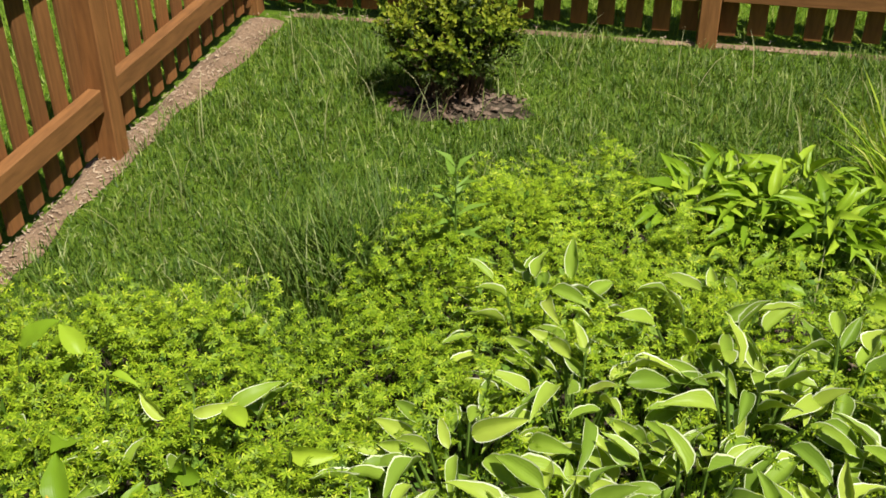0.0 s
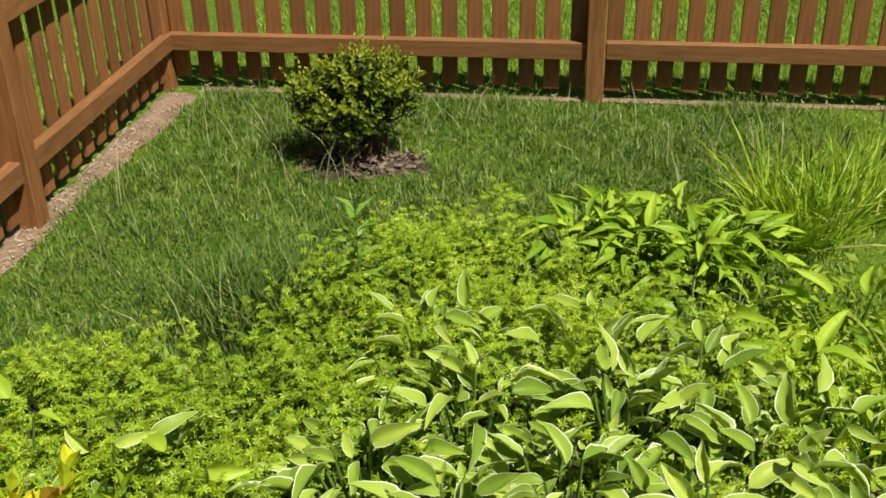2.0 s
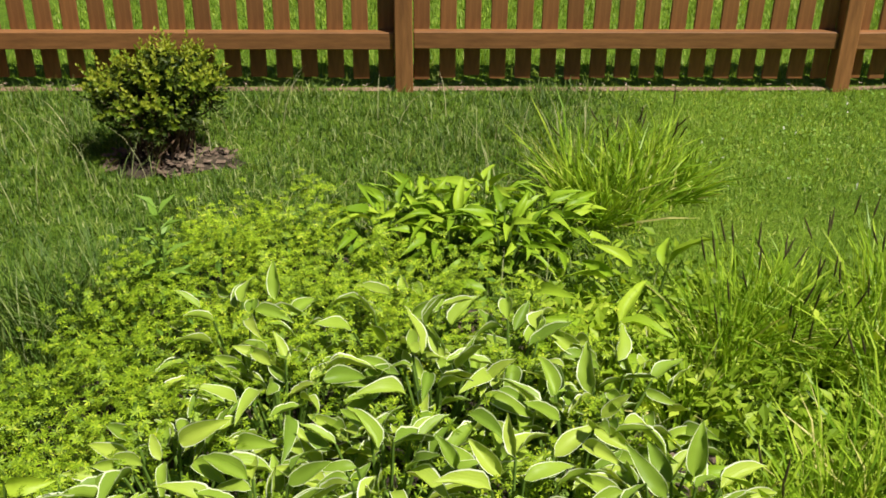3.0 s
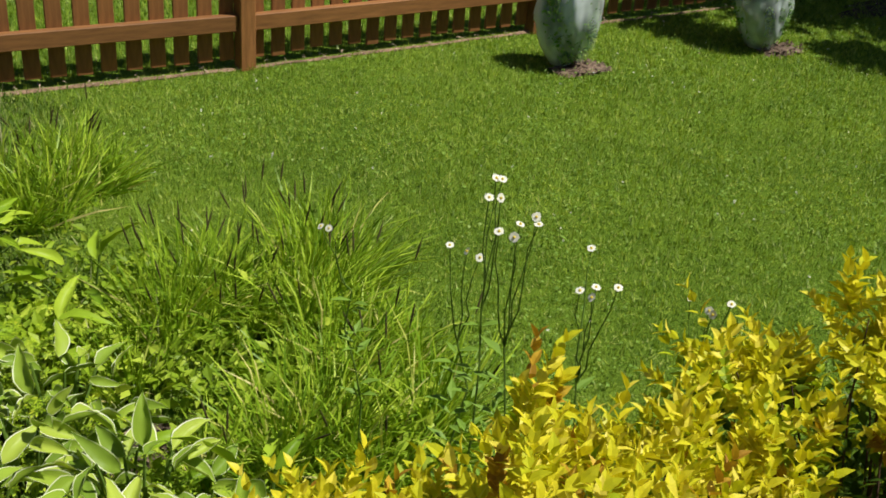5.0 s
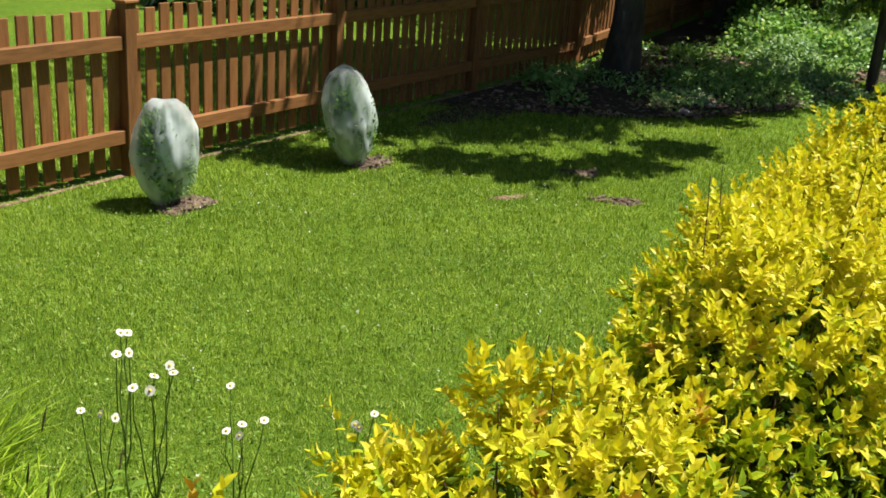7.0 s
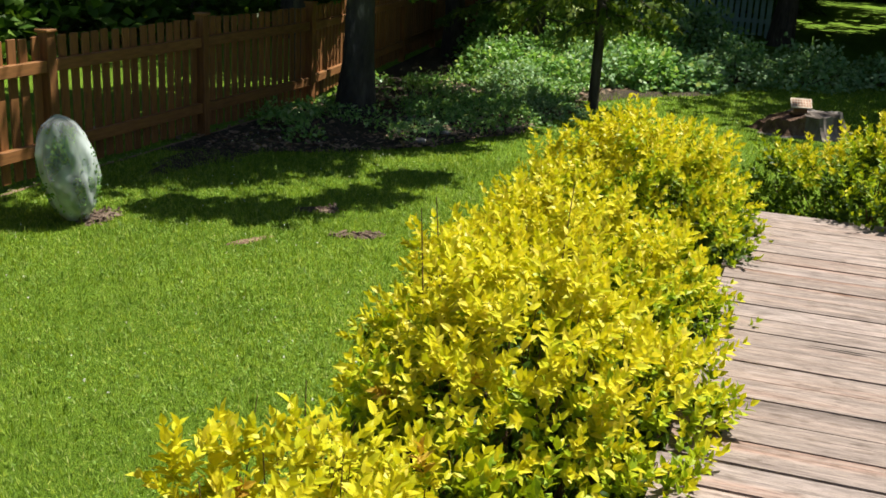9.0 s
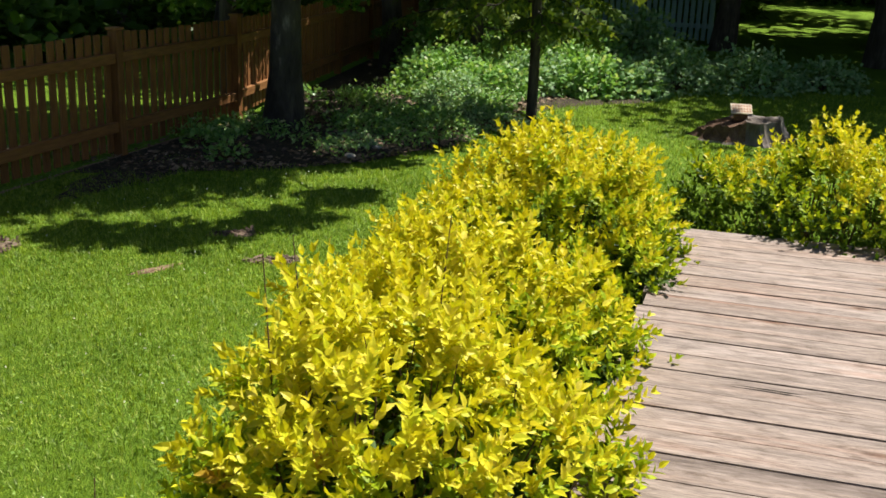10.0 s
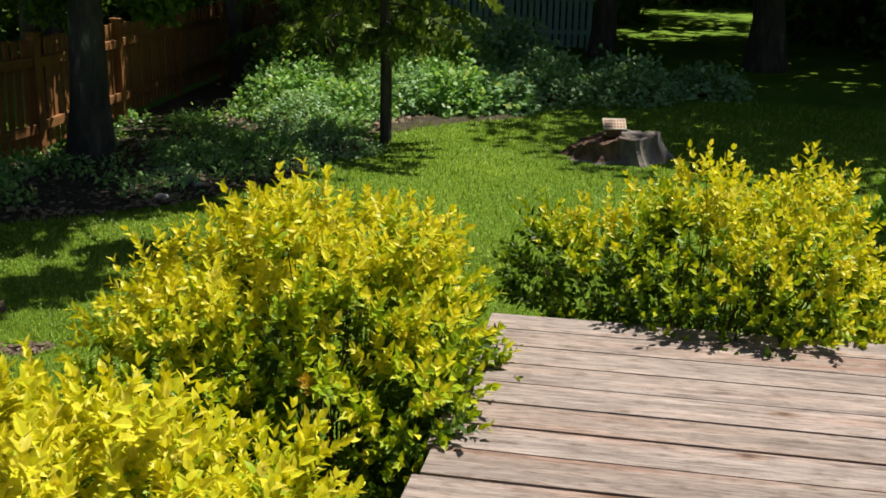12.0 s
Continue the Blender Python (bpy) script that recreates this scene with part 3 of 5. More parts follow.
def bush(name, at, blobs, label, seed, green=0.0, bronze=0.0, leaf=.05, per=5, fill=2200, holes=-.62, side=(0, 0), gap=2.05, skirt=.08, group="golden bushes by the deck", mats=None, category="bush"):
    """Woody stems from the root to sprays of leafy shoots that cover an uneven crown. blobs: offsets and radii of its lobes."""
    rng = np.random.default_rng(seed)
    ob = thing(name, at, label, category, group)
    B = np.array(blobs, float)
    pts, nor = [], []
    for b in B:
        k = 1600
        u = unit(rng.normal(0, 1, (k, 3)))
        u[:, 2] = np.where(u[:, 2] < -.35, -u[:, 2], u[:, 2])
        r = 1 + .15 * lumps(u[:, 0] * 3 + b[0], u[:, 1] * 3 + u[:, 2] * 2, 2.2, seed) + rng.normal(0, .06, k)
        p = b[:3] + u * b[3:] * r[:, None]
        keep = (p[:, 2] > skirt * rng.uniform(.75, 1.15, k)) & (lumps(p[:, 0] * 2.2 + p[:, 2], p[:, 1] * 2.2 - p[:, 2] * 1.6, 4.2, seed + .5) > holes)
        for o in B:
            if o is not b:
                keep &= (((p - o[:3]) / o[3:]) ** 2).sum(1) > .8
        pts.append(p[keep])
        nor.append(unit(u / b[3:])[keep])
    P, N = np.concatenate(pts), np.concatenate(nor)
    # thin the sprays out so that gaps stay between them
    chosen = []
    for k in rng.permutation(len(P)):
        if all(((P[k] - P[c]) ** 2).sum() > (leaf * gap) ** 2 for c in chosen):
            chosen.append(k)
    P, N = P[chosen], N[chosen]
    n = len(P)
    top = P[:, 2].max()
    D = unit(N * .8 + np.array([0, 0, .62]) + rng.normal(0, .22, P.shape))
    reach = rng.uniform(-.9, 1.1, n) * leaf + np.where(rng.uniform(0, 1, n) < .12, leaf * .6, 0) * (N[:, 2] > .3)
    P = P + D * reach[:, None]
    # golden tips, greener low leaves; shade of turned-away faces is put into colour too
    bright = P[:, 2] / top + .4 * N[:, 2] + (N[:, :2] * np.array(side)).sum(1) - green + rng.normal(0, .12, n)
    bags = [[], [], [], []]
    pairs = 7
    for s in range(per):
        spread = unit(np.cross(D, rng.normal(0, 1, P.shape))) * (0 if s == 0 else 1)
        Ds = unit(D + spread * rng.uniform(.45, .85, (n, 1)))
        length = leaf * rng.uniform(2.0, 3.8, n) * (1.1 if s == 0 else .8)
        start = P - D * leaf * 2.2 + spread * leaf * .25
        base = unit(np.cross(Ds, np.array([[.3, .5, .2]])))
        other = np.cross(Ds, base)
        rusty = rng.uniform(0, 1, n) < bronze
        for j in range(pairs):
            t = j / (pairs - 1)
            for h in (0, 1):
                ang = j * 1.57 + h * np.pi + s + rng.uniform(-.35, .35, n)
                out = base * np.cos(ang)[:, None] + other * np.sin(ang)[:, None]
                d = unit(out * (1.1 - .55 * t) + Ds * (.42 + .66 * t) + rng.normal(0, .16, P.shape))
                pos = start + Ds * (t * length)[:, None]
                size = leaf * (.95 - .2 * abs(t - .4)) * rng.uniform(.8, 1.15, n)
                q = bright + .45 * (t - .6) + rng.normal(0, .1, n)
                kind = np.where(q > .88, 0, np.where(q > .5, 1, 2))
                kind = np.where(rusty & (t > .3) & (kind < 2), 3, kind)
                for m in range(4):
                    sel = kind == m
                    bags[m].append([pos[sel], d[sel], Ds[sel], size[sel]])
    use = mats or (GOLD, LIME, SHADED_GREEN, BRONZE)
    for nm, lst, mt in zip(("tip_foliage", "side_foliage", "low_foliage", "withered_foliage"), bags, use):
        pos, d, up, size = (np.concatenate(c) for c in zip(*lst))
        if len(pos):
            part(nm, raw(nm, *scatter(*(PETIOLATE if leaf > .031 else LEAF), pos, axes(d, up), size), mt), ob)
    # sparse leaves inside the crown, greener there and darkened for shade
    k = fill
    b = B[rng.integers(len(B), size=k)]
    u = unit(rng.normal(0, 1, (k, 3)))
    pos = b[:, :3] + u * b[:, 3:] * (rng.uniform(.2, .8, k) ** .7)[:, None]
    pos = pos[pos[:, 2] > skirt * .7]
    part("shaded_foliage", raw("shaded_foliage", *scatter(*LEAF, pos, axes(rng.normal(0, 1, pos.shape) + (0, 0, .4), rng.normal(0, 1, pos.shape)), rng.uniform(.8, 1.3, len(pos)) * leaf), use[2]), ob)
    stems = []
    for p in P[:: max(1, len(P) // 90)]:
        root = np.array([*(p[:2] * .18 + B[0, :2] * .3), 0]) + rng.normal(0, .05, 3) * (1, 1, 0)
        stems.append(tube(curve(root, p - (p - B[0, :3]) * .14, .05, 7, rng, .012), np.linspace(.006, .0012, 7), 5))
    part("branchwork", raw("branchwork", *joined(stems), TWIG), ob)
    return ob


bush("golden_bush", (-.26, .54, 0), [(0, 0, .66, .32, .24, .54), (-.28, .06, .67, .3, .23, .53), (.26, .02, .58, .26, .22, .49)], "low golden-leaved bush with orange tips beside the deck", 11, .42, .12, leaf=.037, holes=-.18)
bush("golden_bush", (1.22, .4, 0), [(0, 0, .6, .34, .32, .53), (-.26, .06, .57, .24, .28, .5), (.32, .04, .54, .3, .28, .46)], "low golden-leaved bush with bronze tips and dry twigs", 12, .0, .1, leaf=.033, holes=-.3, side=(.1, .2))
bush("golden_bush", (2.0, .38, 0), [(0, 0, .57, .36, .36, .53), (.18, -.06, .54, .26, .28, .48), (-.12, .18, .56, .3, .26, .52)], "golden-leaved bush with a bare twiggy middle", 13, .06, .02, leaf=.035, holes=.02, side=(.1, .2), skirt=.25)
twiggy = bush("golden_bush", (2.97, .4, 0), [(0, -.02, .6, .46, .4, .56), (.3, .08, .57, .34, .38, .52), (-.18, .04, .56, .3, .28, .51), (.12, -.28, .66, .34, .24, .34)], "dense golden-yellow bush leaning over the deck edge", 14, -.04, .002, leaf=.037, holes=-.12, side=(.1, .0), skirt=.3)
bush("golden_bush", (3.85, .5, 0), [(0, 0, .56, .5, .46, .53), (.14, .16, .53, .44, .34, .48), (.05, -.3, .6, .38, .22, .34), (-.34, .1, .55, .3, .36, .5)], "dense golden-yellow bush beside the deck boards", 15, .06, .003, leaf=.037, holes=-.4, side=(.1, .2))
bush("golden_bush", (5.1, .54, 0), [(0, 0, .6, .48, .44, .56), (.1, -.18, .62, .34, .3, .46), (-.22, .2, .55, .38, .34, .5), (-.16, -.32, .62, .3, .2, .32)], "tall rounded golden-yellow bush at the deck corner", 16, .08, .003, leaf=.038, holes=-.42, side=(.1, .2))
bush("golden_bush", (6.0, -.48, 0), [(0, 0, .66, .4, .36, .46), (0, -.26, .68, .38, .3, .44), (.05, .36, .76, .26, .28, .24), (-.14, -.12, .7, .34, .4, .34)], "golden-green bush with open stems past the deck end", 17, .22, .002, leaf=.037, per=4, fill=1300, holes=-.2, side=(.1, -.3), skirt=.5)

# bare dark shoots that stand out of the crown
for foot, tip in (((.2, -.04, .8), (.27, -.06, 1.33)), ((-.12, .16, .8), (-.1, .2, 1.31)), ((.14, .22, .8), (.16, .27, 1.27))):
    part("bare_shoot", raw("bare_shoot", *tube(curve(foot, tip, .01, 6), np.linspace(.0026, .0012, 6), 5), TWIG), twiggy)

# dry twigs poking from a gap in the bush
rng = np.random.default_rng(21)
tw = thing("dead_twigs", (2.16, .5, .0), "cluster of dry reddish-brown dead twigs in a bush", "twigs")
for k in range(26):
    e = rng.normal(0, .075, 3)
    part("twig", raw("twig", *tube(curve((e[0] * .3, e[1] * .3, .3), (e[0], e[1], 1.03 + .05 * rng.normal()), .0, 6, rng, .015), np.linspace(.0035, .001, 6), 5), TWIG), tw)

# ---- hostas ----
def hosta_leaf(name, wide, edge, cup, arch, mats, seed, seg=9):
    """A broad ribbed leaf with a rim of its own colour; it starts at the stalk and points along y."""
    V, F, M = [], [], []
    cols = (-1, -.91, -.45, 0, .45, .91, 1)
    for i in range(seg + 1):
        t = i / seg
        w = wide * (math.sin(math.pi * min(1, t ** .75 * 1.0)) ** .8) * (1 - .25 * t) + .002
        for c in cols:
            rip = .02 * math.sin(t * 11 + c * 3 + seed) * abs(c) + .01 * math.sin(t * 23 + seed)
            V.append((w * c, t, cup * abs(c) ** 1.5 * w * 2.2 - arch * t * t + .05 * math.sin(t * 3) + rip))
    n = len(cols)
    for i in range(seg):
        for j in range(n - 1):
            a = i * n + j
            F.append((a, a + 1, a + n + 1, a + n))
            M.append(1 if edge and j in (0, n - 2) else 0)
    return raw(name, V, F, mats, M, True)


VAR = [hosta_leaf("variegated_leaf", w, True, c, a, [HOSTA_IN, HOSTA_EDGE], k) for k, (w, c, a) in enumerate(((.2, .25, .12), (.23, .4, .3), (.17, .15, .5), (.2, .5, .05), (.19, .35, -.2)))]
PLAIN = [hosta_leaf("plain_leaf", w, False, c, a, [HOSTA_PLAIN], k) for k, (w, c, a) in enumerate(((.15, .3, .35), (.17, .2, .6), (.14, .4, .2)))]
STALK = raw("leaf_stalk", *tube(curve((0, 0, 0), (0, 0, 1), 0, 4), (.012, .011, .01, .008), 5), [STEM_GREEN])


def hosta(at, leaves, reach, high, size, kinds, label, group, seed, lean=(.3, 1.0)):
    rng = np.random.default_rng(seed)
    ob = thing("hosta", at, label, "plant", group)
    for k in range(leaves):
        a = k * 2.4 + rng.uniform(-.4, .4)
        f = (k + .5) / leaves
        r = reach * math.sqrt(f) * rng.uniform(.75, 1.1)
        z = high * (1 - .55 * f ** 1.5) * rng.uniform(.85, 1.1)
        base = Vector((r * math.cos(a), r * math.sin(a), z))
        yaw = math.degrees(a) - 90 + rng.normal(0, 25)
        pitch = rng.uniform(*lean) * 60 * (1.1 - .7 * f)
        L = size * rng.uniform(.75, 1.2)
        lf = part("leaf", kinds[rng.integers(len(kinds))], ob)
        lf.matrix_local = Matrix.Translation(base) @ Euler((radians(pitch), radians(rng.normal(0, 30)), radians(yaw)), "XYZ").to_matrix().to_4x4() @ Matrix.Diagonal((L, L, L, 1))
        if k % 2:
            continue
        foot = Vector((base.x * .12, base.y * .12, 0))
        st = part("stalk", STALK, ob)
        v = base - foot
        st.matrix_local = Matrix.Translation(foot) @ v.to_track_quat("Z", "Y").to_matrix().to_4x4() @ Matrix.Diagonal((.45, .45, v.length, 1))
    return ob


VAR_AT = [(-.1, 1.78, 13), (.12, 1.62, 15), (.38, 1.78, 15), (.12, 2.05, 13), (.5, 2.1, 12), (.66, 1.66, 13), (-.2, 1.45, 12), (.16, 1.3, 13), (.5, 1.38, 14), (.86, 1.42, 12), (-.02, 2.38, 6), (.42, 2.38, 7), (.72, 2.2, 7), (.84, 1.9, 9), (-.6, 1.35, 4), (-1.0, 1.6, 3), (-.75, 1.8, 3), (1.02, 1.62, 9), (1.12, 1.3, 9), (.95, 2.1, 7)]
for k, (hx, hy, n) in enumerate(VAR_AT):
    hosta((hx, hy, 0), round(n * 4.0), .23, .32 if hx > -.3 else .25, .112, VAR, "variegated hosta with green leaves edged in white", "variegated hostas", 40 + k, (-.5, 1.05))
for k, (hx, hy, n) in enumerate([(.38, 3.2, 16), (.58, 3.15, 20), (.78, 3.12, 18), (.5, 3.34, 14), (.92, 3.24, 14), (.72, 3.36, 12)]):
    hosta((hx, hy, 0), round(n * 2.5), .16, .21, .118, PLAIN, "plain green hosta with long arching leaves", "green hostas", 70 + k, (.1, 1.1))
for k, (hx, hy, n) in enumerate([(1.02, 1.78, 6), (1.2, 2.75, 7), (1.0, 2.45, 6), (1.3, 1.55, 7), (-.62, 1.1, 6), (-1.1, 1.15, 5), (.75, 2.6, 4)]):
    hosta((hx, hy, 0), n, .17, .24, .15, PLAIN, "broad-leaved green weed plant in the flower bed", "broad-leaved weeds", 90 + k, (.2, .9))

BROAD = [hosta_leaf("broad_leaf", w, False, c, a, [HOSTA_PLAIN], k) for k, (w, c, a) in enumerate(((.27, .2, .2), (.24, .3, .45), (.3, .1, .1)))]
for k, (hx, hy, n) in enumerate([(-.45, 1.38, 6), (-.82, 1.42, 6), (-1.2, 1.5, 5), (-.5, 1.72, 5), (-1.3, 1.95, 4), (-.9, 1.18, 6), (-1.0, 1.85, 4), (-.3, 1.12, 6)]):
    hosta((hx, hy, 0), n, .18, .285, .1, BROAD, "broad pale green leaves among the ground cover", "broad-leaved weeds", 190 + k, (.1, 1.1))

# ---- ground cover ----
BED = [(-1.6, .3), (-1.62, 2.15), (-1.2, 2.32), (-.85, 2.36), (-.58, 2.28), (-.5, 2.6), (-.4, 2.95), (-.22, 3.25), (.15, 3.32), (.32, 3.1), (.45, 2.85), (.72, 2.75), (.95, 2.35), (1.02, 1.9), (1.25, 1.35), (1.3, .85), (.5, .3)]


def cover_height(x, y):
    return .22 + .06 * lumps(x, y, 3.1) + .07 * lumps(x, y, 11.0, 2.0) + .03 * lumps(x, y, 23.0, 1.0)


SLIM = ([(0, 0, 0), (-.15, .55, .05), (.15, .55, .05), (0, 1, -.05)], [(0, 2, 1), (1, 2, 3)])
rng = np.random.default_rng(31)
n = 72000
x, y = rng.uniform(-1.7, 1.4, n), rng.uniform(.3, 3.4, n)
ok = inside(BED, x + .05 * rng.normal(size=n), y + .05 * rng.normal(size=n)) & (lumps(x, y, 5.0, 5.0) > -.95) & (lumps(x, y, 15.0, 2.5) + .2 * rng.normal(size=n) > -.5)
x, y = x[ok], y[ok]
den = np.where(((x - .35) / .75) ** 2 + ((y - 1.72) / .55) ** 2 < 1, .42, 1.0)
ok = rng.uniform(0, 1, len(x)) < den
x, y = x[ok], y[ok]
z = cover_height(x, y) * rng.uniform(.5, 1.15, len(x))
C = np.stack([x, y, z], -1)
tilt = unit(np.stack([rng.normal(0, .5, len(x)), rng.normal(0, .5, len(x)) - .1, np.ones(len(x))], -1))
ws = []
for j in range(7):
    a = j * 2 * np.pi / 7 + rng.uniform(0, 6.28, len(x)) * 0 + x * 50
    flat = np.stack([np.cos(a), np.sin(a), np.full(len(x), .12)], -1)
    d = unit(flat - (flat * tilt).sum(1, keepdims=True) * tilt * .85)
    size = rng.uniform(.011, .021, len(x))
    ws.append(scatter(*SLIM, C, axes(d, tilt), size))
tagged(new("woodruff_cover", raw("woodruff_cover", *joined(ws), WOODRUFF)), "dense bright green low ground cover with whorled leaves", "ground cover", kind="stuff")
n = 9000
x, y = rng.uniform(-1.7, 1.4, n), rng.uniform(.3, 3.4, n)
ok = inside(BED, x, y)
x, y = x[ok], y[ok]
pos = np.stack([x, y, np.zeros(len(x))], -1)
d = unit(rng.normal(0, .3, pos.shape) + (0, 0, 1))
V1 = scatter(*BLADE, pos, axes(d, rng.normal(0, 1, pos.shape)), np.stack([np.full(len(x), .004), cover_height(x, y), np.ones(len(x))], -1))
V2p = pos + np.stack([0 * x, 0 * x, cover_height(x, y) * rng.uniform(.1, .85, len(x))], -1)
V2 = scatter(*LEAF, V2p, axes(rng.normal(0, 1, pos.shape), rng.normal(0, .5, pos.shape) + (0, 0, 1)), rng.uniform(.025, .06, len(x)))
# darker green than the cover, to deepen the shade in its gaps
tagged(new("cover_stems", raw("cover_stems", *joined([V1, V2]), WEED)), "thin green stems and leaves under the ground cover, darkened for shade", "ground cover", kind="stuff")

V = [(px, py, .004) for px, py in BED]
tagged(new("bed_soil", raw("bed_soil", V, [tuple(range(len(BED)))], SOIL)), "dark soil of the flower bed", "soil", kind="structure")
patch("soil_patch", .72, 2.72, .28, .16, .02, SOIL, "bare brown soil beside the green hostas", "soil", seed=5, chips=120)
patch("soil_patch", 1.12, 2.05, .14, .2, .02, SOIL, "bare brown soil at the edge of the bed", "soil", seed=6, chips=90)

# ---- grasses ----
def blades(name, x, y, high, wide, lean, mat, label, shape=BLADE, kind="stuff", z=None, parent=None, seed=0):
    rng = np.random.default_rng(seed)
    n = len(x)
    pos = np.stack([x, y, np.zeros(n) if z is None else z], -1)
    a = rng.uniform(0, 6.283, n)
    l = np.abs(rng.normal(0, lean, n))
    d = np.stack([np.sin(l) * np.cos(a), np.sin(l) * np.sin(a), np.cos(l)], -1)
    up = np.stack([np.cos(a), np.sin(a), -.2 * np.ones(n)], -1)
    me = raw(name, *scatter(*shape, pos, axes(d, up), np.stack([wide, high, high], -1)), mat)
    if parent:
        return part(name, me, parent)
    return tagged(new(name, me), label, "grass", kind=kind)


rng = np.random.default_rng(51)
# uncut grass in the corner
n = 105000
x, y = rng.uniform(-1.75, 1.7, n), rng.uniform(2.1, 4.97, n)
edge = 1.25 + .25 * np.sin(y * 3) + .12 * rng.normal(size=n)
ok = (~inside(BED, x, y)) & (x < edge) & (((x + .62) / .3) ** 2 + ((y - 4.08) / .17) ** 2 > 1) & (x > -1.655 + .12 * np.clip((y - 3.6) / 1.3, 0, 1) + .045 * rng.normal(size=n)) & (y < 4.925 + .03 * rng.normal(size=n))
x, y = x[ok], y[ok]
tuft = lumps(x, y, 4.5, 1.0)
h = (.036 + .034 * np.clip(tuft + .1, 0, 1) + .016 * lumps(x, y, 27.0, 2.0)) * rng.uniform(.5, 1.4, len(x))
blades("long_grass", x, y, h, np.full(len(x), .0046), 1.05, GRASS_LONG, "uncut dark green grass in the fence corner", BENT, seed=1)
# tall thin grass with seed tips
n = 1100
x, y = rng.uniform(-1.5, 1.4, n), rng.uniform(2.2, 4.7, n)
ok = (~inside(BED, x, y)) & (lumps(x, y, 3.6, 3.0) > .1)
x, y = x[ok], y[ok]
blades("tall_grass", x, y, rng.uniform(.14, .3, len(x)), np.full(len(x), .0035), .38, GRASS_SEED, "sparse tall pale grass stems gone to seed", ARCH, seed=2)
n = 700
t = rng.normal(0, .13, (n, 2)) + np.array([(-.62, 2.75)])
blades("tall_grass", t[:, 0], t[:, 1], rng.uniform(.2, .38, n), np.full(n, .0042), .35, GRASS_LONG, "upright tuft of tall green grass by the bed", ARCH, seed=3)
def far_bed(x):
    """Front edge of the shaded flower bed."""
    return np.interp(x, (7.9, 8.6, 9.2, 10.5, 12.3, 13.4, 14.2, 15.2, 17.0), (5.2, 4.1, 3.45, 2.9, 2.75, 3.0, 2.6, 1.8, 1.0))


# mown lawn
n = 370000
x, y = rng.uniform(.7, 9.2, n), rng.uniform(.6, 5.2, n)
edge = 1.25 + .25 * np.sin(y * 3) - .1 + .1 * rng.normal(size=n)
keep = (x > edge) | (y < 2.0)
keep &= ~inside(BED, x, y) & (y < 4.97 + np.clip((x - 2.63) * .05, 0, 1) + .03 * rng.normal(size=n))
for cx, cy, rx, ry in ((4.47, 4.34, .17, .1), (6.02, 4.22, .15, .09), (6.95, 3.1, .05, .13), (6.55, 2.6, .06, .14), (6.1, 3.12, .16, .03)):
    keep &= ((x - cx) / rx) ** 2 + ((y - cy) / ry) ** 2 > 1
keep &= rng.uniform(0, 1, n) < np.clip(1.35 - (x - 2) * .09, .45, 1)
keep &= y < far_bed(x) + .1 * rng.normal(size=n)
x, y = x[keep], y[keep]
h = (.023 + .006 * lumps(x, y, 2.0) + .008 * lumps(x, y, 9.0, 1.0) + .012 * lumps(x, y, 41.0, 3.0)) * rng.uniform(.5, 1.5, len(x)) * (1 + .05 * np.clip(x - 3, 0, 9))
blades("lawn_grass", x, y, h, .0045 * (1 + .1 * np.clip(x - 2, 0, 9)), 1.25, GRASS, "short mown green lawn grass", seed=4)
n = 90000
x, y = rng.uniform(9.2, 17, n), rng.uniform(-4.5, 5.6, n)
keep = (((x - 12.5) / .5) ** 2 + ((y - .35) / .6) ** 2 > 1) & (y < far_bed(x) + .12 * rng.normal(size=n))
x, y = x[keep], y[keep]
blades("lawn_grass", x, y, rng.uniform(.02, .055, len(x)), np.full(len(x), .011), 1.0, GRASS, "short lawn grass around the stump", seed=5)
n = 90000
x, y = rng.uniform(-1.7, 9, n), rng.uniform(5.05, 9, n)
y += np.clip((x - 2.63) * .05, 0, 1)
blades("lawn_grass", x, y, rng.uniform(.03, .07, len(x)), np.full(len(x), .008), .85, GRASS, "sunlit lawn grass beyond the back fence", seed=6)
n = 30000
x, y = rng.uniform(-4.5, -1.85, n), rng.uniform(1.5, 6, n)
blades("lawn_grass", x, y, rng.uniform(.03, .07, len(x)), np.full(len(x), .007), .85, GRASS, "lawn grass beyond the side fence", seed=7)
n = 30000
x, y = rng.uniform(5.8, 9.2, n), rng.uniform(-4, .6, n)
blades("lawn_grass", x, y, rng.uniform(.03, .06, len(x)), np.full(len(x), .007), .85, GRASS, "lawn grass past the deck end", seed=8)
# clover leaves in the lawn
n = 20000
x, y = rng.uniform(1.6, 9, n), rng.uniform(.8, 4.9, n)
ok = lumps(x, y, 2.6, 4.0) + .35 * rng.normal(size=n) > .05
x, y = x[ok], y[ok]
pos = np.stack([x, y, rng.uniform(.018, .04, len(x))], -1)
CLOVER = leaf_material("clover_leaf", [(0.0, (0.14, 0.26, 0.04)), (0.85, (0.25, 0.41, 0.07)), (1.0, (0.34, 0.47, 0.14))], 0.3, 0.6)
tagged(new("clover", raw("clover", *scatter(*OVAL, pos, axes(rng.normal(0, 1, pos.shape) * (1, 1, .2), rng.normal(0, .3, pos.shape) + (0, 0, 1)), rng.uniform(.009, .017, len(x))), CLOVER)), "pale clover leaves scattered in the lawn", "clover", kind="stuff")
pick = rng.permutation(len(pos))[:230]
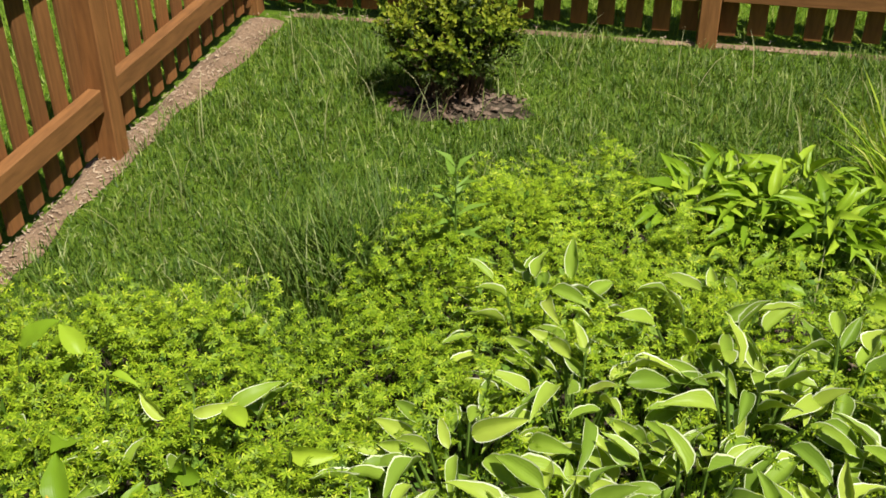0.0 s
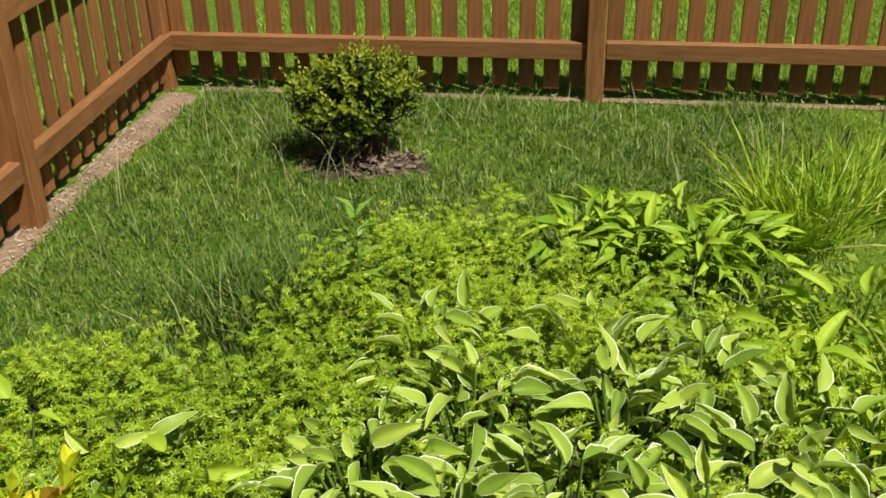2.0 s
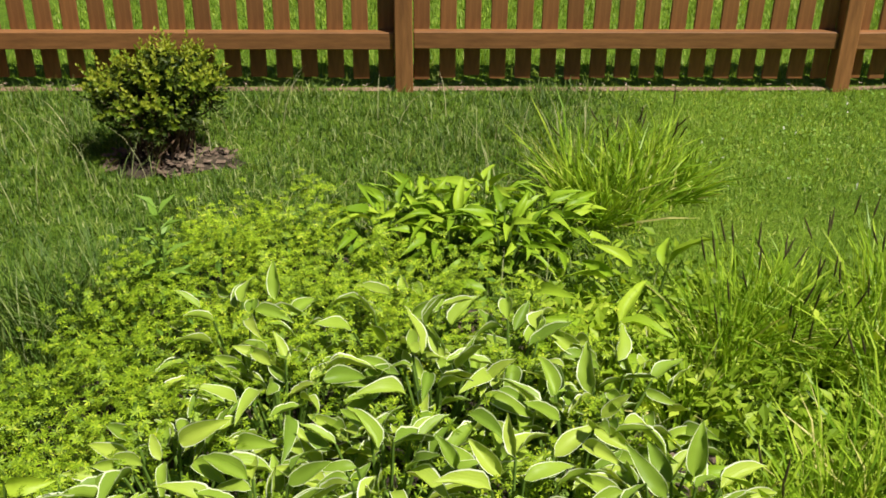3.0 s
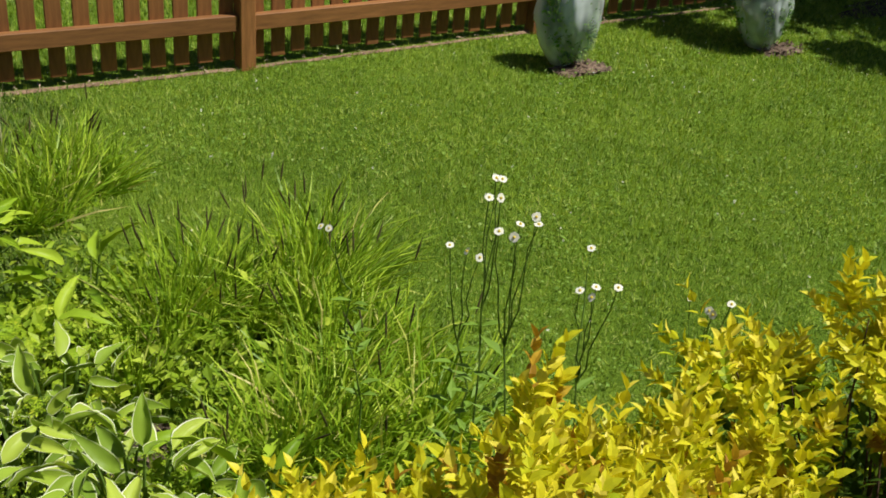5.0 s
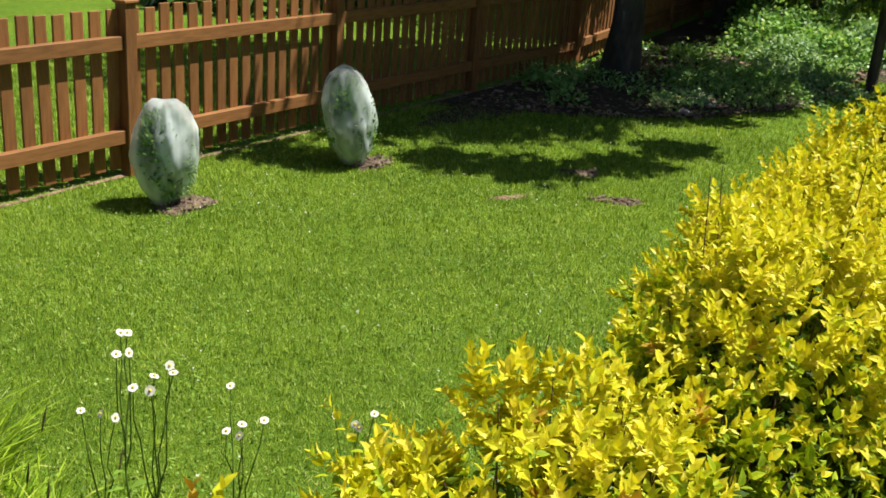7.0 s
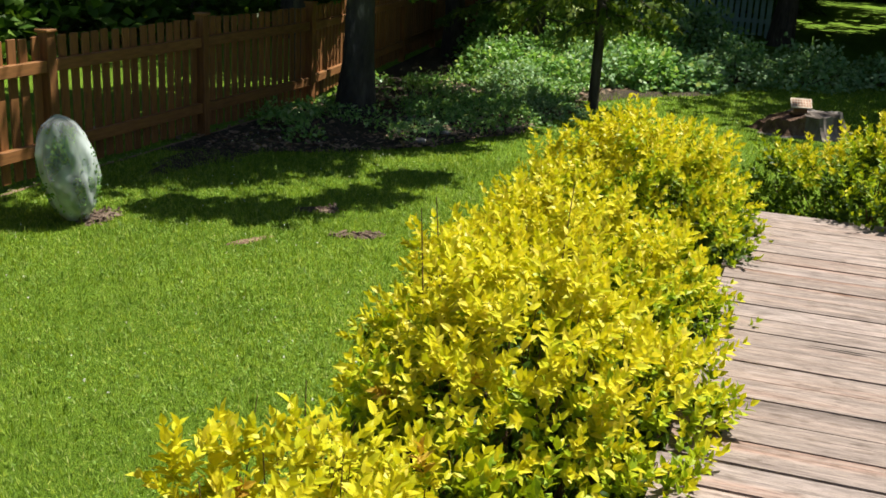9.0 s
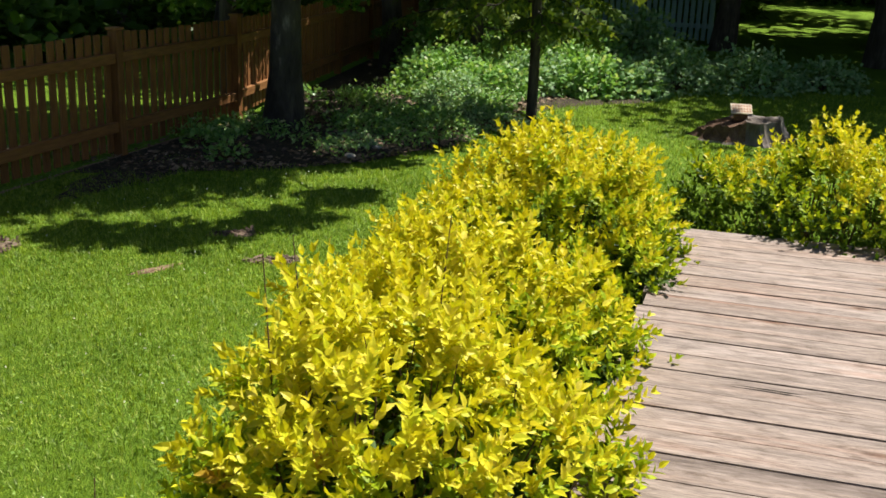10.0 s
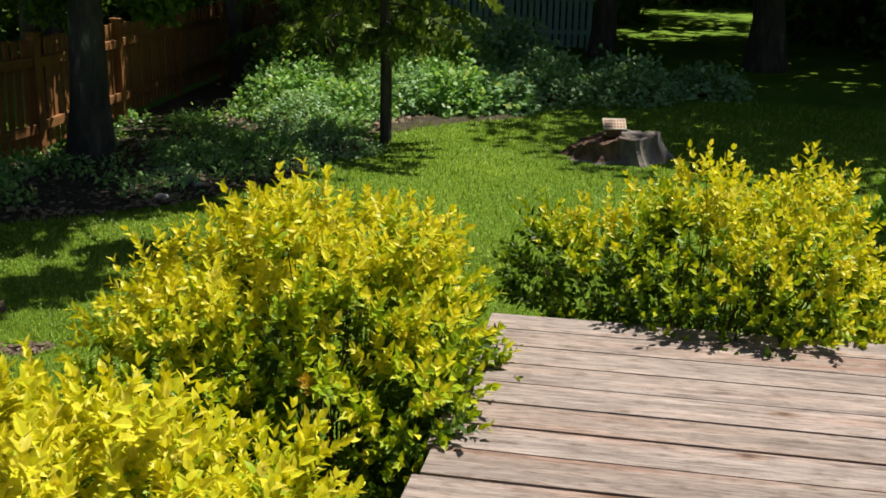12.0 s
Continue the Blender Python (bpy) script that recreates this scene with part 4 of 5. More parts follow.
tagged(new("clover_bloom", raw("clover_bloom", *scatter(*OVAL, np.repeat(pos[pick], 4, 0) + (0, 0, .012), axes(rng.normal(0, 1, (920, 3)), rng.normal(0, 1, (920, 3))), rng.uniform(.006, .01, 920)), PETAL)), "tiny white clover blooms in the lawn", "clover", kind="stuff")


def clump(at, n, reach, high, heads, label, seed):
    """A tussock of arching blades with dark seed heads on thin stems."""
    rng = np.random.default_rng(seed)
    ob = thing("grass_clump", at, label, "grass", "tall grass clumps")
    tufts = 9
    ta, tr = rng.uniform(0, 6.283, tufts), reach * np.sqrt(rng.uniform(.02, 1, tufts))
    centre, bend, tall = np.stack([tr * np.cos(ta), tr * np.sin(ta), 0 * tr], -1), rng.normal(0, .4, (tufts, 3)) * (1, 1, 0), rng.uniform(.6, 1.15, tufts)
    k = rng.integers(tufts, size=n)
    a, r = rng.uniform(0, 6.283, n), reach * .3 * np.sqrt(rng.uniform(0, 1, n))
    pos = centre[k] + np.stack([r * np.cos(a), r * np.sin(a), 0 * r], -1)
    out = np.stack([np.cos(a), np.sin(a), 0 * a], -1)
    d = unit(out * rng.uniform(-.15, .6, n)[:, None] + bend[k] + rng.normal(0, .42, (n, 3)) + (0, 0, 1))
    h = high * rng.uniform(.3, 1.1, n) * tall[k]
    part("tussock", raw("tussock", *scatter(*ARCH, pos, axes(d, -out + (0, 0, -.3)) * np.array([1, 1, -1.0]), np.stack([rng.uniform(.005, .0085, n), h, h * .9], -1)), CLUMP), ob)
    for k in range(heads):
        a, r = rng.uniform(0, 6.283), reach * rng.uniform(.2, 1)
        foot = np.array([r * math.cos(a) * .6, r * math.sin(a) * .6, 0])
        top = foot + np.array([math.cos(a) * .3 + rng.normal(0, .15), math.sin(a) * .3 + rng.normal(0, .15), 1]) * high * rng.uniform(.65, 1.1)
        c = curve(foot, top, .02, 6, rng, .006)
        st = part("seed_stem", raw("seed_stem", *tube(c, np.full(6, .0013), 4), CLUMP), ob)
        t = unit(c[-1] - c[-2])
        part("seed_head", raw("seed_head", *tube(np.array([c[-1] - t * .01, c[-1] + t * .012, c[-1] + t * .04, c[-1] + t * .068]), (.001, .0032, .003, .0008), 6), SEEDHEAD), st)
    return ob


clump((1.24, 3.62, 0), 650, .2, .42, 9, "tall bright green grass clump with dark seed heads", 61)
clump((1.45, 3.82, 0), 600, .2, .3, 6, "loose green grass clump with a few seed heads", 62)
clump((1.5, 2.42, 0), 1500, .32, .42, 22, "large arching green grass clump with dark seed heads", 63)
clump((1.82, 2.62, 0), 900, .3, .4, 20, "thin grass clump with many dark seed heads", 64)
clump((1.8, 2.1, 0), 1300, .28, .4, 9, "low grass clump beside wild daisies", 65)
clump((1.35, 1.75, 0), 900, .26, .3, 4, "loose weedy grass at the edge of the bed", 66)
clump((1.72, 1.62, 0), 1400, .32, .42, 9, "loose weedy grass among daisy stems", 67)

# ---- wild daisies ----
def daisy(at, heads, label, seed, leafy=16):
    rng = np.random.default_rng(seed)
    ob = thing("daisy_plant", at, label, "flower", "white daisies")
    H = max(h[2] for h in heads)
    fork = np.array([np.mean([h[0] for h in heads]) * .5, np.mean([h[1] for h in heads]) * .5, H * .78])
    part("stem", raw("stem", *tube(curve((0, 0, 0), fork, 0, 7, rng, .013), np.linspace(.003, .002, 7), 5), STEM_GREEN), ob)
    for hx, hy, hz in heads:
        top = np.array([hx, hy, hz])
        br = part("branch", raw("branch", *tube(curve(fork, top, -.015, 6, rng, .004), np.linspace(.0022, .0012, 6), 4), STEM_GREEN), ob)
        face = unit(np.array([-.3, -.4, 1.0]) + rng.normal(0, .45, 3))
        n = 22
        a = np.arange(n) * 2 * np.pi / n
        s1 = unit(np.cross(face, [0, 1.0, .2]))
        s2 = np.cross(face, s1)
        d = s1 * np.cos(a)[:, None] + s2 * np.sin(a)[:, None] + face * .08
        size = np.stack([np.full(n, .0042), rng.uniform(.0075, .0098, n), np.full(n, .01)], -1)
        fl = part("flower_head", raw("flower_head", *scatter([(-.4, .2, 0), (.4, .2, 0), (.45, .8, .03), (0, 1, 0), (-.45, .8, .03)], [(0, 1, 2), (0, 2, 3), (0, 3, 4)], np.tile(top, (n, 1)), axes(d, np.tile(face, (n, 1))), size), PETAL), br)
        part("flower_disc", raw("flower_disc", *tube(np.array([top - face * .001, top + face * .0025, top + face * .004]), (.0026, .0024, .0004), 8), DISC), fl)
    for k in range(leafy):
        f = rng.uniform(.35, 1.0) ** .7
        p = fork * f
        a = rng.uniform(0, 6.28)
        d = np.array([[math.cos(a), math.sin(a), .35]])
        part("leaf", raw("leaf", *scatter(*LEAF, p[None], axes(d, np.array([[0, 0, 1.0]])), np.array([[.04, .06, .05]]) * rng.uniform(.5, 1.1)), WEED), ob)
    return ob


DAISIES = [((1.55, 1.10, 0), [(0.027, 0.029, 1.15), (-0.013, -0.045, 1.15), (-0.018, -0.018, 1.14), (0.035, 0.020, 1.15)]),
           ((1.53, 0.99, 0), [(0.022, -0.021, 1.15), (0.009, -0.046, 1.15), (-0.020, -0.033, 1.15), (-0.044, -0.052, 1.14), (-0.068, -0.041, 1.15)]),
           ((1.58, 1.20, 0), [(-0.026, 0.024, 0.97), (-0.008, -0.011, 0.97), (0.001, -0.042, 0.97)]),
           ((1.68, 0.95, 0), [(0.089, 0.108, 1.00), (-0.033, -0.013, 1.00), (0.002, -0.015, 1.00), (-0.028, -0.041, 1.00), (0.039, -0.033, 1.00)]),
           ((1.93, 0.90, 0), [(-0.013, 0.022, 0.93), (-0.015, -0.032, 0.93), (-0.019, -0.046, 0.93), (0.043, -0.033, 0.93)]),
           ((1.62, 1.60, 0), [(-0.120, 0.040, 0.82), (-0.150, 0.020, 0.84)])]
for k, (at, heads) in enumerate(DAISIES):
    daisy(at, heads, "tall wild daisy with small white flowers and yellow centres", 80 + k)

# ---- weeds ----
WEED_LIME = leaf_material("lime_weed", [(0.0, (0.17, 0.28, 0.02)), (0.5, (0.31, 0.46, 0.03)), (1.0, (0.52, 0.65, 0.08))], 0.33, 0.45, patch=3.0)
rng = np.random.default_rng(33)
n = 6500
x, y = rng.uniform(.85, 2.1, n), rng.uniform(1.1, 3.0, n)
ok = (((x - 1.35) / .55) ** 2 + ((y - 2.0) / .9) ** 2 < 1) & (((x - 1.14) / .15) ** 2 + ((y - 2.08) / .22) ** 2 > 1)
x, y = x[ok], y[ok]
far_x, far_y = rng.normal(1.08, .17, 1500), rng.normal(2.62, .24, 1500)
x, y = np.concatenate([x, far_x]), np.concatenate([y, far_y])
pos = np.stack([x, y, rng.uniform(.02, .14, len(x)) * (1 + .5 * lumps(x, y, 7.0, 3.0))], -1)
tagged(new("bed_weeds", raw("bed_weeds", *scatter(*LEAF, pos, axes(rng.normal(0, 1, pos.shape) + (0, 0, .3), rng.normal(0, .5, pos.shape) + (0, 0, 1)), rng.uniform(.025, .065, len(x))), WEED_LIME)), "low leafy green weeds between the grass clumps", "weeds", kind="stuff")
weed = thing("lanceleaf_weed", (-.3, 2.72, 0), "single upright weed with narrow pale green leaves", "weed")
part("stem", raw("stem", *tube(curve((0, 0, 0), (0, 0, .46), 0, 5), np.linspace(.004, .002, 5), 5), STEM_GREEN), weed)
for k in range(18):
    f = k / 17
    a = k * 2.4
    d = np.array([[math.cos(a), math.sin(a), .9 * f]])
    part("leaf", raw("leaf", *scatter(*LEAF, np.array([[0, 0, .16 + .3 * f]]), axes(d, np.array([[0, 0, 1.0]])), np.array([[.055, .13 - .05 * f, .12]])), WEED), weed)

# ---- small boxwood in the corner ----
# box leaf in lit and shaded tones; the shaded one goes low and inside
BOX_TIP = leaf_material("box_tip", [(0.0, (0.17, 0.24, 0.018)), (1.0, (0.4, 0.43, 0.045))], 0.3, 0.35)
BOX_SHADED = leaf_material("box_shaded", [(0.0, (0.025, 0.045, 0.008)), (1.0, (0.07, 0.1, 0.015))], 0.25, 0.4)
bush("boxwood_shrub", (-.6, 4.15, 0), [(0, 0, .25, .23, .21, .17), (.1, .02, .33, .16, .15, .13), (-.12, -.02, .3, .15, .15, .12), (.02, -.06, .4, .1, .1, .1)], "small round boxwood shrub with olive-green leaves on mulch", 18, .06, 0.0, .03, per=4, fill=2600, holes=-.4, gap=2.0, group="", mats=(BOX_TIP, BOX, BOX_SHADED, BOX_TIP), category="shrub")
# soil colour darkens the mulch to stand for the shrub's shade
patch("mulch_ring", -.56, 4.09, .29, .17, .02, SOIL, "mulch ring under the boxwood shrub, darkened for its shade", "mulch", seed=8, chips=240)

# ---- netted shrubs ----
def netted(at, wide, high, lean, seed):
    rng = np.random.default_rng(seed)
    ob = thing("netted_shrub", at, "young green shrub wrapped in white garden netting", "shrub", "netted shrubs")
    n, m = 44, 22
    V, F = [], []
    for j in range(m + 1):
        t = j / m
        prof = float(np.interp(t, (0, .06, .18, .42, .7, .86, .95, 1), (.46, .58, .8, 1.0, .9, .72, .56, .34)))
        for i in range(n):
            a = 2 * math.pi * i / n
            fold = 1 + .07 * abs(math.sin(a * 4.5 + 2 * math.sin(t * 3 + seed))) * (.4 + t) + .03 * math.sin(a * 13 + t * 6) + .09 * math.sin(a * 2 + seed + t) + .05 * math.sin(t * 9 + a * 3 + seed) + rng.normal(0, .01) - .04
            V.append((wide * prof * fold * math.cos(a) + lean[0] * t * high, wide * prof * fold * math.sin(a) + lean[1] * t * high, .02 + high * t + .035 * math.sin(a * 2 + seed) * max(0, t - .6)))
    V.append((lean[0] * high, lean[1] * high, high + .03))
    for j in range(m):
        for i in range(n):
            k = (i + 1) % n
            F += [(j * n + i, j * n + k, (j + 1) * n + k), (j * n + i, (j + 1) * n + k, (j + 1) * n + i)]
    F += [(m * n + i, m * n + (i + 1) % n, len(V) - 1) for i in range(n)]
    part("netting", raw("netting", V, np.array(F), NET, smooth=True), ob)
    k = 5600
    u = unit(rng.normal(0, 1, (k, 3))) * (rng.uniform(0, 1, k) ** .4)[:, None]
    pos = u * (wide * .82, wide * .82, high * .44) + (0, 0, high * .5)
    pos[:, :2] += pos[:, 2:] * np.array([lean])
    part("foliage", raw("foliage", *scatter(*LEAF, pos, axes(u + (0, 0, .5) + rng.normal(0, .4, u.shape), rng.normal(0, 1, u.shape)), rng.uniform(.03, .055, k)), NET_LEAF), ob)
    part("stem", raw("stem", *tube(curve((0, 0, -.02), (lean[0] * high * .6, lean[1] * high * .6, high * .7), 0, 5), np.linspace(.014, .005, 5), 6), TWIG), ob)
    return ob


netted((4.40, 4.42, 0), .18, .6, (0, 0), 3)
netted((5.92, 4.30, 0), .2, .65, (-.12, .05), 6)
patch("mulch_ring", 4.47, 4.34, .2, .12, .025, MULCH, "small reddish mulch patch under a netted shrub", "mulch", seed=9, chips=90)
patch("mulch_ring", 6.02, 4.22, .18, .11, .025, MULCH, "small reddish mulch patch under a netted shrub", "mulch", seed=10, chips=90)
patch("bare_patch", 6.95, 3.1, .17, .045, .015, MULCH, "dark bare strip worn into the lawn", "soil", turn=-60, seed=11, chips=60)
patch("bare_patch", 6.55, 2.6, .18, .06, .015, MULCH, "bare brown soil patch in the lawn", "soil", turn=-60, seed=12, chips=60)
patch("bare_patch", 6.1, 3.12, .17, .03, .01, DIRT, "thin pale dry patch in the lawn", "soil", turn=-25, seed=13)

# ---- stump and bird feeder ----
def stump(at):
    rng = np.random.default_rng(15)
    ob = thing("tree_stump", at, "wide weathered grey tree stump with a rotten brown side", "stump")
    n, m = 64, 8
    ang = np.linspace(0, 2 * np.pi, n, endpoint=False)
    V, F, M = [], [], []
    flare = 1 + .1 * np.sin(5 * ang + 1) + .07 * np.sin(9 * ang) + .05 * np.sin(17 * ang + 2) + rng.normal(0, .012, n)
    top = .235 + .02 * np.sin(3 * ang) + rng.normal(0, .008, n) - .13 * np.clip(np.sin(ang - .15), 0, 1) ** .6
    for j in range(m + 1):
        t = j / m
        r = (.40 + .13 * (1 - t) ** 2.2) * (1 + (flare - 1) * (1.2 - .6 * t))
        for i in range(n):
            V.append((.8 * r[i] * math.cos(ang[i]), r[i] * math.sin(ang[i]), -.03 + t * (top[i] + .03)))
    for k, q in enumerate((.7, .4, .15)):
        for i in range(n):
            V.append((.8 * .40 * q * math.cos(ang[i]), .40 * q * math.sin(ang[i]), top[i] * q + .225 * (1 - q) + rng.normal(0, .007)))
    for j in range(m + 3):
        for i in range(n):
            k = (i + 1) % n
            F.append((j * n + i, j * n + k, (j + 1) * n + k, (j + 1) * n + i))
            M.append(1 if 0 < math.sin(ang[i] - .15) and math.cos(ang[i]) < .9 and j > 1 else 0)
    F.append(tuple((m + 3) * n + i for i in range(n)))
    M.append(0)
    part("trunk_base", raw("trunk_base", V, F, [STUMP_SIDE, STUMP_ROT], M, False), ob)
    return ob


stump((12.5, .36, 0))
feeder = thing("bird_feeder", (12.42, .37, .215), "small wooden bird feeder with a pale slatted roof on the stump", "bird feeder", turn=12)
part("base", box_mesh("base", (-.07, -.085, 0), (.07, .085, .014), FEEDER, .003), feeder)
part("body", box_mesh("body", (-.05, -.065, .014), (.05, .065, .085), FEEDER, .003), feeder)
roof = part("roof", box_mesh("roof", (-.085, -.108, -.006), (.085, .108, .006), FEEDER_ROOF, .003), feeder)
roof.matrix_local = pose(0, 0, .112, 0, -28, 0)
for i in range(3):
    for j in range(7):
        part("roof_slot", box_mesh("roof_slot", (-.06 + i * .045, -.094 + j * .028, .0064), (-.036 + i * .045, -.078 + j * .028, .0085), FEEDER_DOT), roof)

# ---- trees ----
KITE = ([(0, 0, 0), (-.33, .5, .06), (.33, .5, .06), (0, 1, -.04)], [(0, 2, 1), (1, 2, 3)])


def tree(at, high, girth, crown, low, leaves, size, label, seed, bark=None, lobes=14, leafmat=None, name="tree", shape=OVAL, hanging=()):
    """Tapered trunk, limbs, and a crown of leaf clusters. crown: its radius; low: the height of its lowest leaves."""
    rng = np.random.default_rng(seed)
    ob = thing(name, at, label, "tree", "shade trees" if name == "tree" else "")
    c = curve((0, 0, -.1), (rng.normal(0, .25), rng.normal(0, .25), high * .8), 0, 10, rng, .03)
    r = np.linspace(girth, girth * .25, 10)
    r[0] *= 1.45
    r[1] *= 1.05
    part("trunk", raw("trunk", *tube(c, r, 14), bark or BARK, smooth=True), ob)
    mid, half = (low + high) / 2, (high - low) / 2
    centres = []
    for k in range(lobes):
        u = unit(rng.normal(0, 1, 3))
        centres.append(np.array([0, 0, mid]) + u * (crown * .66, crown * .66, half * .68) * rng.uniform(.6, 1.05))
    centres += [np.array(h[:3]) for h in hanging]
    for k, e in enumerate(centres):
        s = c[min(9, 3 + int(6 * rng.uniform(.1, .8)))]
        part("limb", raw("limb", *tube(curve(s, e, .15, 6, rng, .05), np.linspace(girth * .32, girth * .06, 6), 6), bark or BARK), ob)
    k = rng.integers(lobes, size=leaves)
    u = unit(rng.normal(0, 1, (leaves, 3))) * (rng.uniform(0, 1, leaves) ** .45)[:, None]
    pos = np.array(centres)[k] + u * (crown * .48, crown * .48, half * .42)
    pos = pos[pos[:, 2] > low * .8]
    pos_low, pos_high = [], [pos]
    for hx, hy, hz, hr in hanging:
        n = round(520 * hr) if hz > 2.2 else 1500
        u = unit(rng.normal(0, 1, (n, 3))) * (rng.uniform(0, 1, n) ** .5)[:, None]
        (pos_low if hz < 2.2 else pos_high).append(np.array([hx, hy, hz]) + u * (hr, hr, .42))
    pos = np.concatenate(pos_high)
    if pos_low:
        low_pos = np.concatenate(pos_low)
        part("lower_crown", raw("lower_crown", *scatter(*shape, low_pos, axes(rng.normal(0, 1, low_pos.shape), rng.normal(0, .6, low_pos.shape) + (0, 0, 1)), rng.uniform(.7, 1.3, len(low_pos)) * .07), leafmat or TREE_LEAF), ob)
    part("crown", raw("crown", *scatter(*shape, pos, axes(rng.normal(0, 1, pos.shape), rng.normal(0, .6, pos.shape) + (0, 0, 1)), rng.uniform(.7, 1.3, len(pos)) * size), leafmat or TREE_LEAF), ob)
    return ob


# unseen boughs added to the shade tree over the lawn, by spots they shade
SHADE_BOUGHS = []
rng = np.random.default_rng(99)
for gx, gy in ((6.5, 3.9), (6.8, 3.35), (7.45, 2.95), (8.2, 2.85), (7.0, 4.85), (7.6, 4.6), (8.2, 4.3), (8.7, 3.9), (9.1, 3.5), (9.5, 3.1), (7.4, 4.1), (8.1, 3.75), (5.75, 4.75), (7.9, 4.75), (8.5, 4.45), (9.0, 4.1), (9.3, 3.75), (9.8, 3.35), (10.3, 3.05), (8.2, 5.05), (9.6, 4.2), (7.3, 5.1), (8.8, 4.9), (10.6, 4.7), (11.0, 4.4), (11.5, 4.6), (11.8, 4.2), (12.2, 4.9), (12.8, 5.0), (11.3, 5.0), (12.3, 4.4),
               (6.9, 5.4), (7.4, 5.4), (7.9, 5.45), (8.4, 5.5), (8.9, 5.55), (9.4, 5.6), (9.9, 5.6), (10.4, 5.65)):
    bh = rng.uniform(3.4, 4.6)
    SHADE_BOUGHS.append((gx + .4255 * bh - 10.42, gy + .05 - .319 * bh - 4.6, bh, rng.uniform(.28, .42)))
# the hanging lobes near 4 m are unseen too, added to shade the fence
tree((10.42, 4.6, 0), 8.0, .165, 2.4, 2.1, 9000, .15, "thick-trunked shade tree with pale patches of bark", 101, BIRCH, lobes=18,
     hanging=[(-.9, .55, 1.6, .4), (-.2, .8, 1.62, .4), (.8, .75, 1.5, .45), (1.5, .95, 1.55, .45), (.35, -.5, 1.6, .35), (-1.6, -.5, 4.0, .75), (-1.0, -.6, 3.9, .75), (-.3, -.7, 4.0, .8)] + SHADE_BOUGHS)
# added for the shade that its crown throws on the fence
tree((18.4, 5.6, 0), 8.5, .16, 2.6, 1.3, 6500, .17, "leafy tree added in front of the fence to shade it", 125)
tree((15.9, 5.7, 0), 8, .16, 2.2, 1.2, 7500, .13, "leafy tree behind the flower shrubs", 105)
tree((16.6, 8.9, 0), 10, .22, 3.4, 1.4, 7500, .2, "leafy tree behind the shaded fence", 106)
tree((22.6, 1.55, 0), 11, .2, 4.0, 2.6, 11000, .24, "tall dark-trunked tree in the shaded far yard", 103)
tree((21.4, -1.35, 0), 11, .27, 3.8, 2.6, 11000, .24, "thick dark-trunked tree in the shaded far yard", 104)
# two trees out of view, added only to shade the lawn
tree((19.6, -6.2, 0), 10, .22, 3.7, 2.6, 11000, .22, "unseen tall leafy tree added to shade the far lawn", 102)
tree((17.5, -3.6, 0), 10, .2, 3.4, 2.6, 9000, .2, "unseen leafy tree added to shade the lawn behind the stump", 107)
# the wood behind: trees added for shade that leaves the sunlit spots open
OPEN = [(10.0, -2.5, 3.4), (11.5, .5, 2.4), (13.6, 2.8, 1.7), (40.0, .3, .5), (10.5, 7.6, 2.0), (6.5, 8.0, 3.0), (14, 8.6, .5)]
rng = np.random.default_rng(200)
TAKEN = [(22.6, 1.55), (21.4, -1.35), (19.6, -6.2), (18.4, 5.6), (15.9, 5.7), (16.6, 8.9), (17.5, -3.6)]
n = 0
for gx in range(11):
    for gy in range(7):
        tx, ty = 15.5 + gx * 4.6 + rng.uniform(-1, 1), -15 + gy * 5.0 + (gx % 2) * 2.4 + rng.uniform(-1, 1)
        R = 3.3 + .02 * tx
        sx, sy = tx - 2.4, ty + 1.8
        if any(math.hypot(sx - ox, sy - oy) < R * .95 + orad for ox, oy, orad in OPEN) or any(math.hypot(tx - ax, ty - ay) < 2.6 for ax, ay in TAKEN):
            continue
        if abs(ty - (-.45 + .03 * (tx - 2.5))) < 1.2 and tx > 24:
            ty += 2.2
        tree((tx, ty, 0), 10.5, rng.uniform(.16, .28), R * (1.25 if tx > 24 else 1.0), 1.5 if tx > 26 else 2.5, 3000 if tx < 24 else 2100, .42 + .005 * tx, "dark leafy tree in the wood beyond the yard", 210 + n, shape=KITE)
        n += 1
tree((14.5, 14.5, 0), 10, .22, 3.8, .8, 11000, .22, "leafy tree in the neighbouring yard", 112)
tree((20.5, 12.5, 0), 10, .22, 3.8, .8, 11000, .22, "leafy tree in the neighbouring yard", 113)


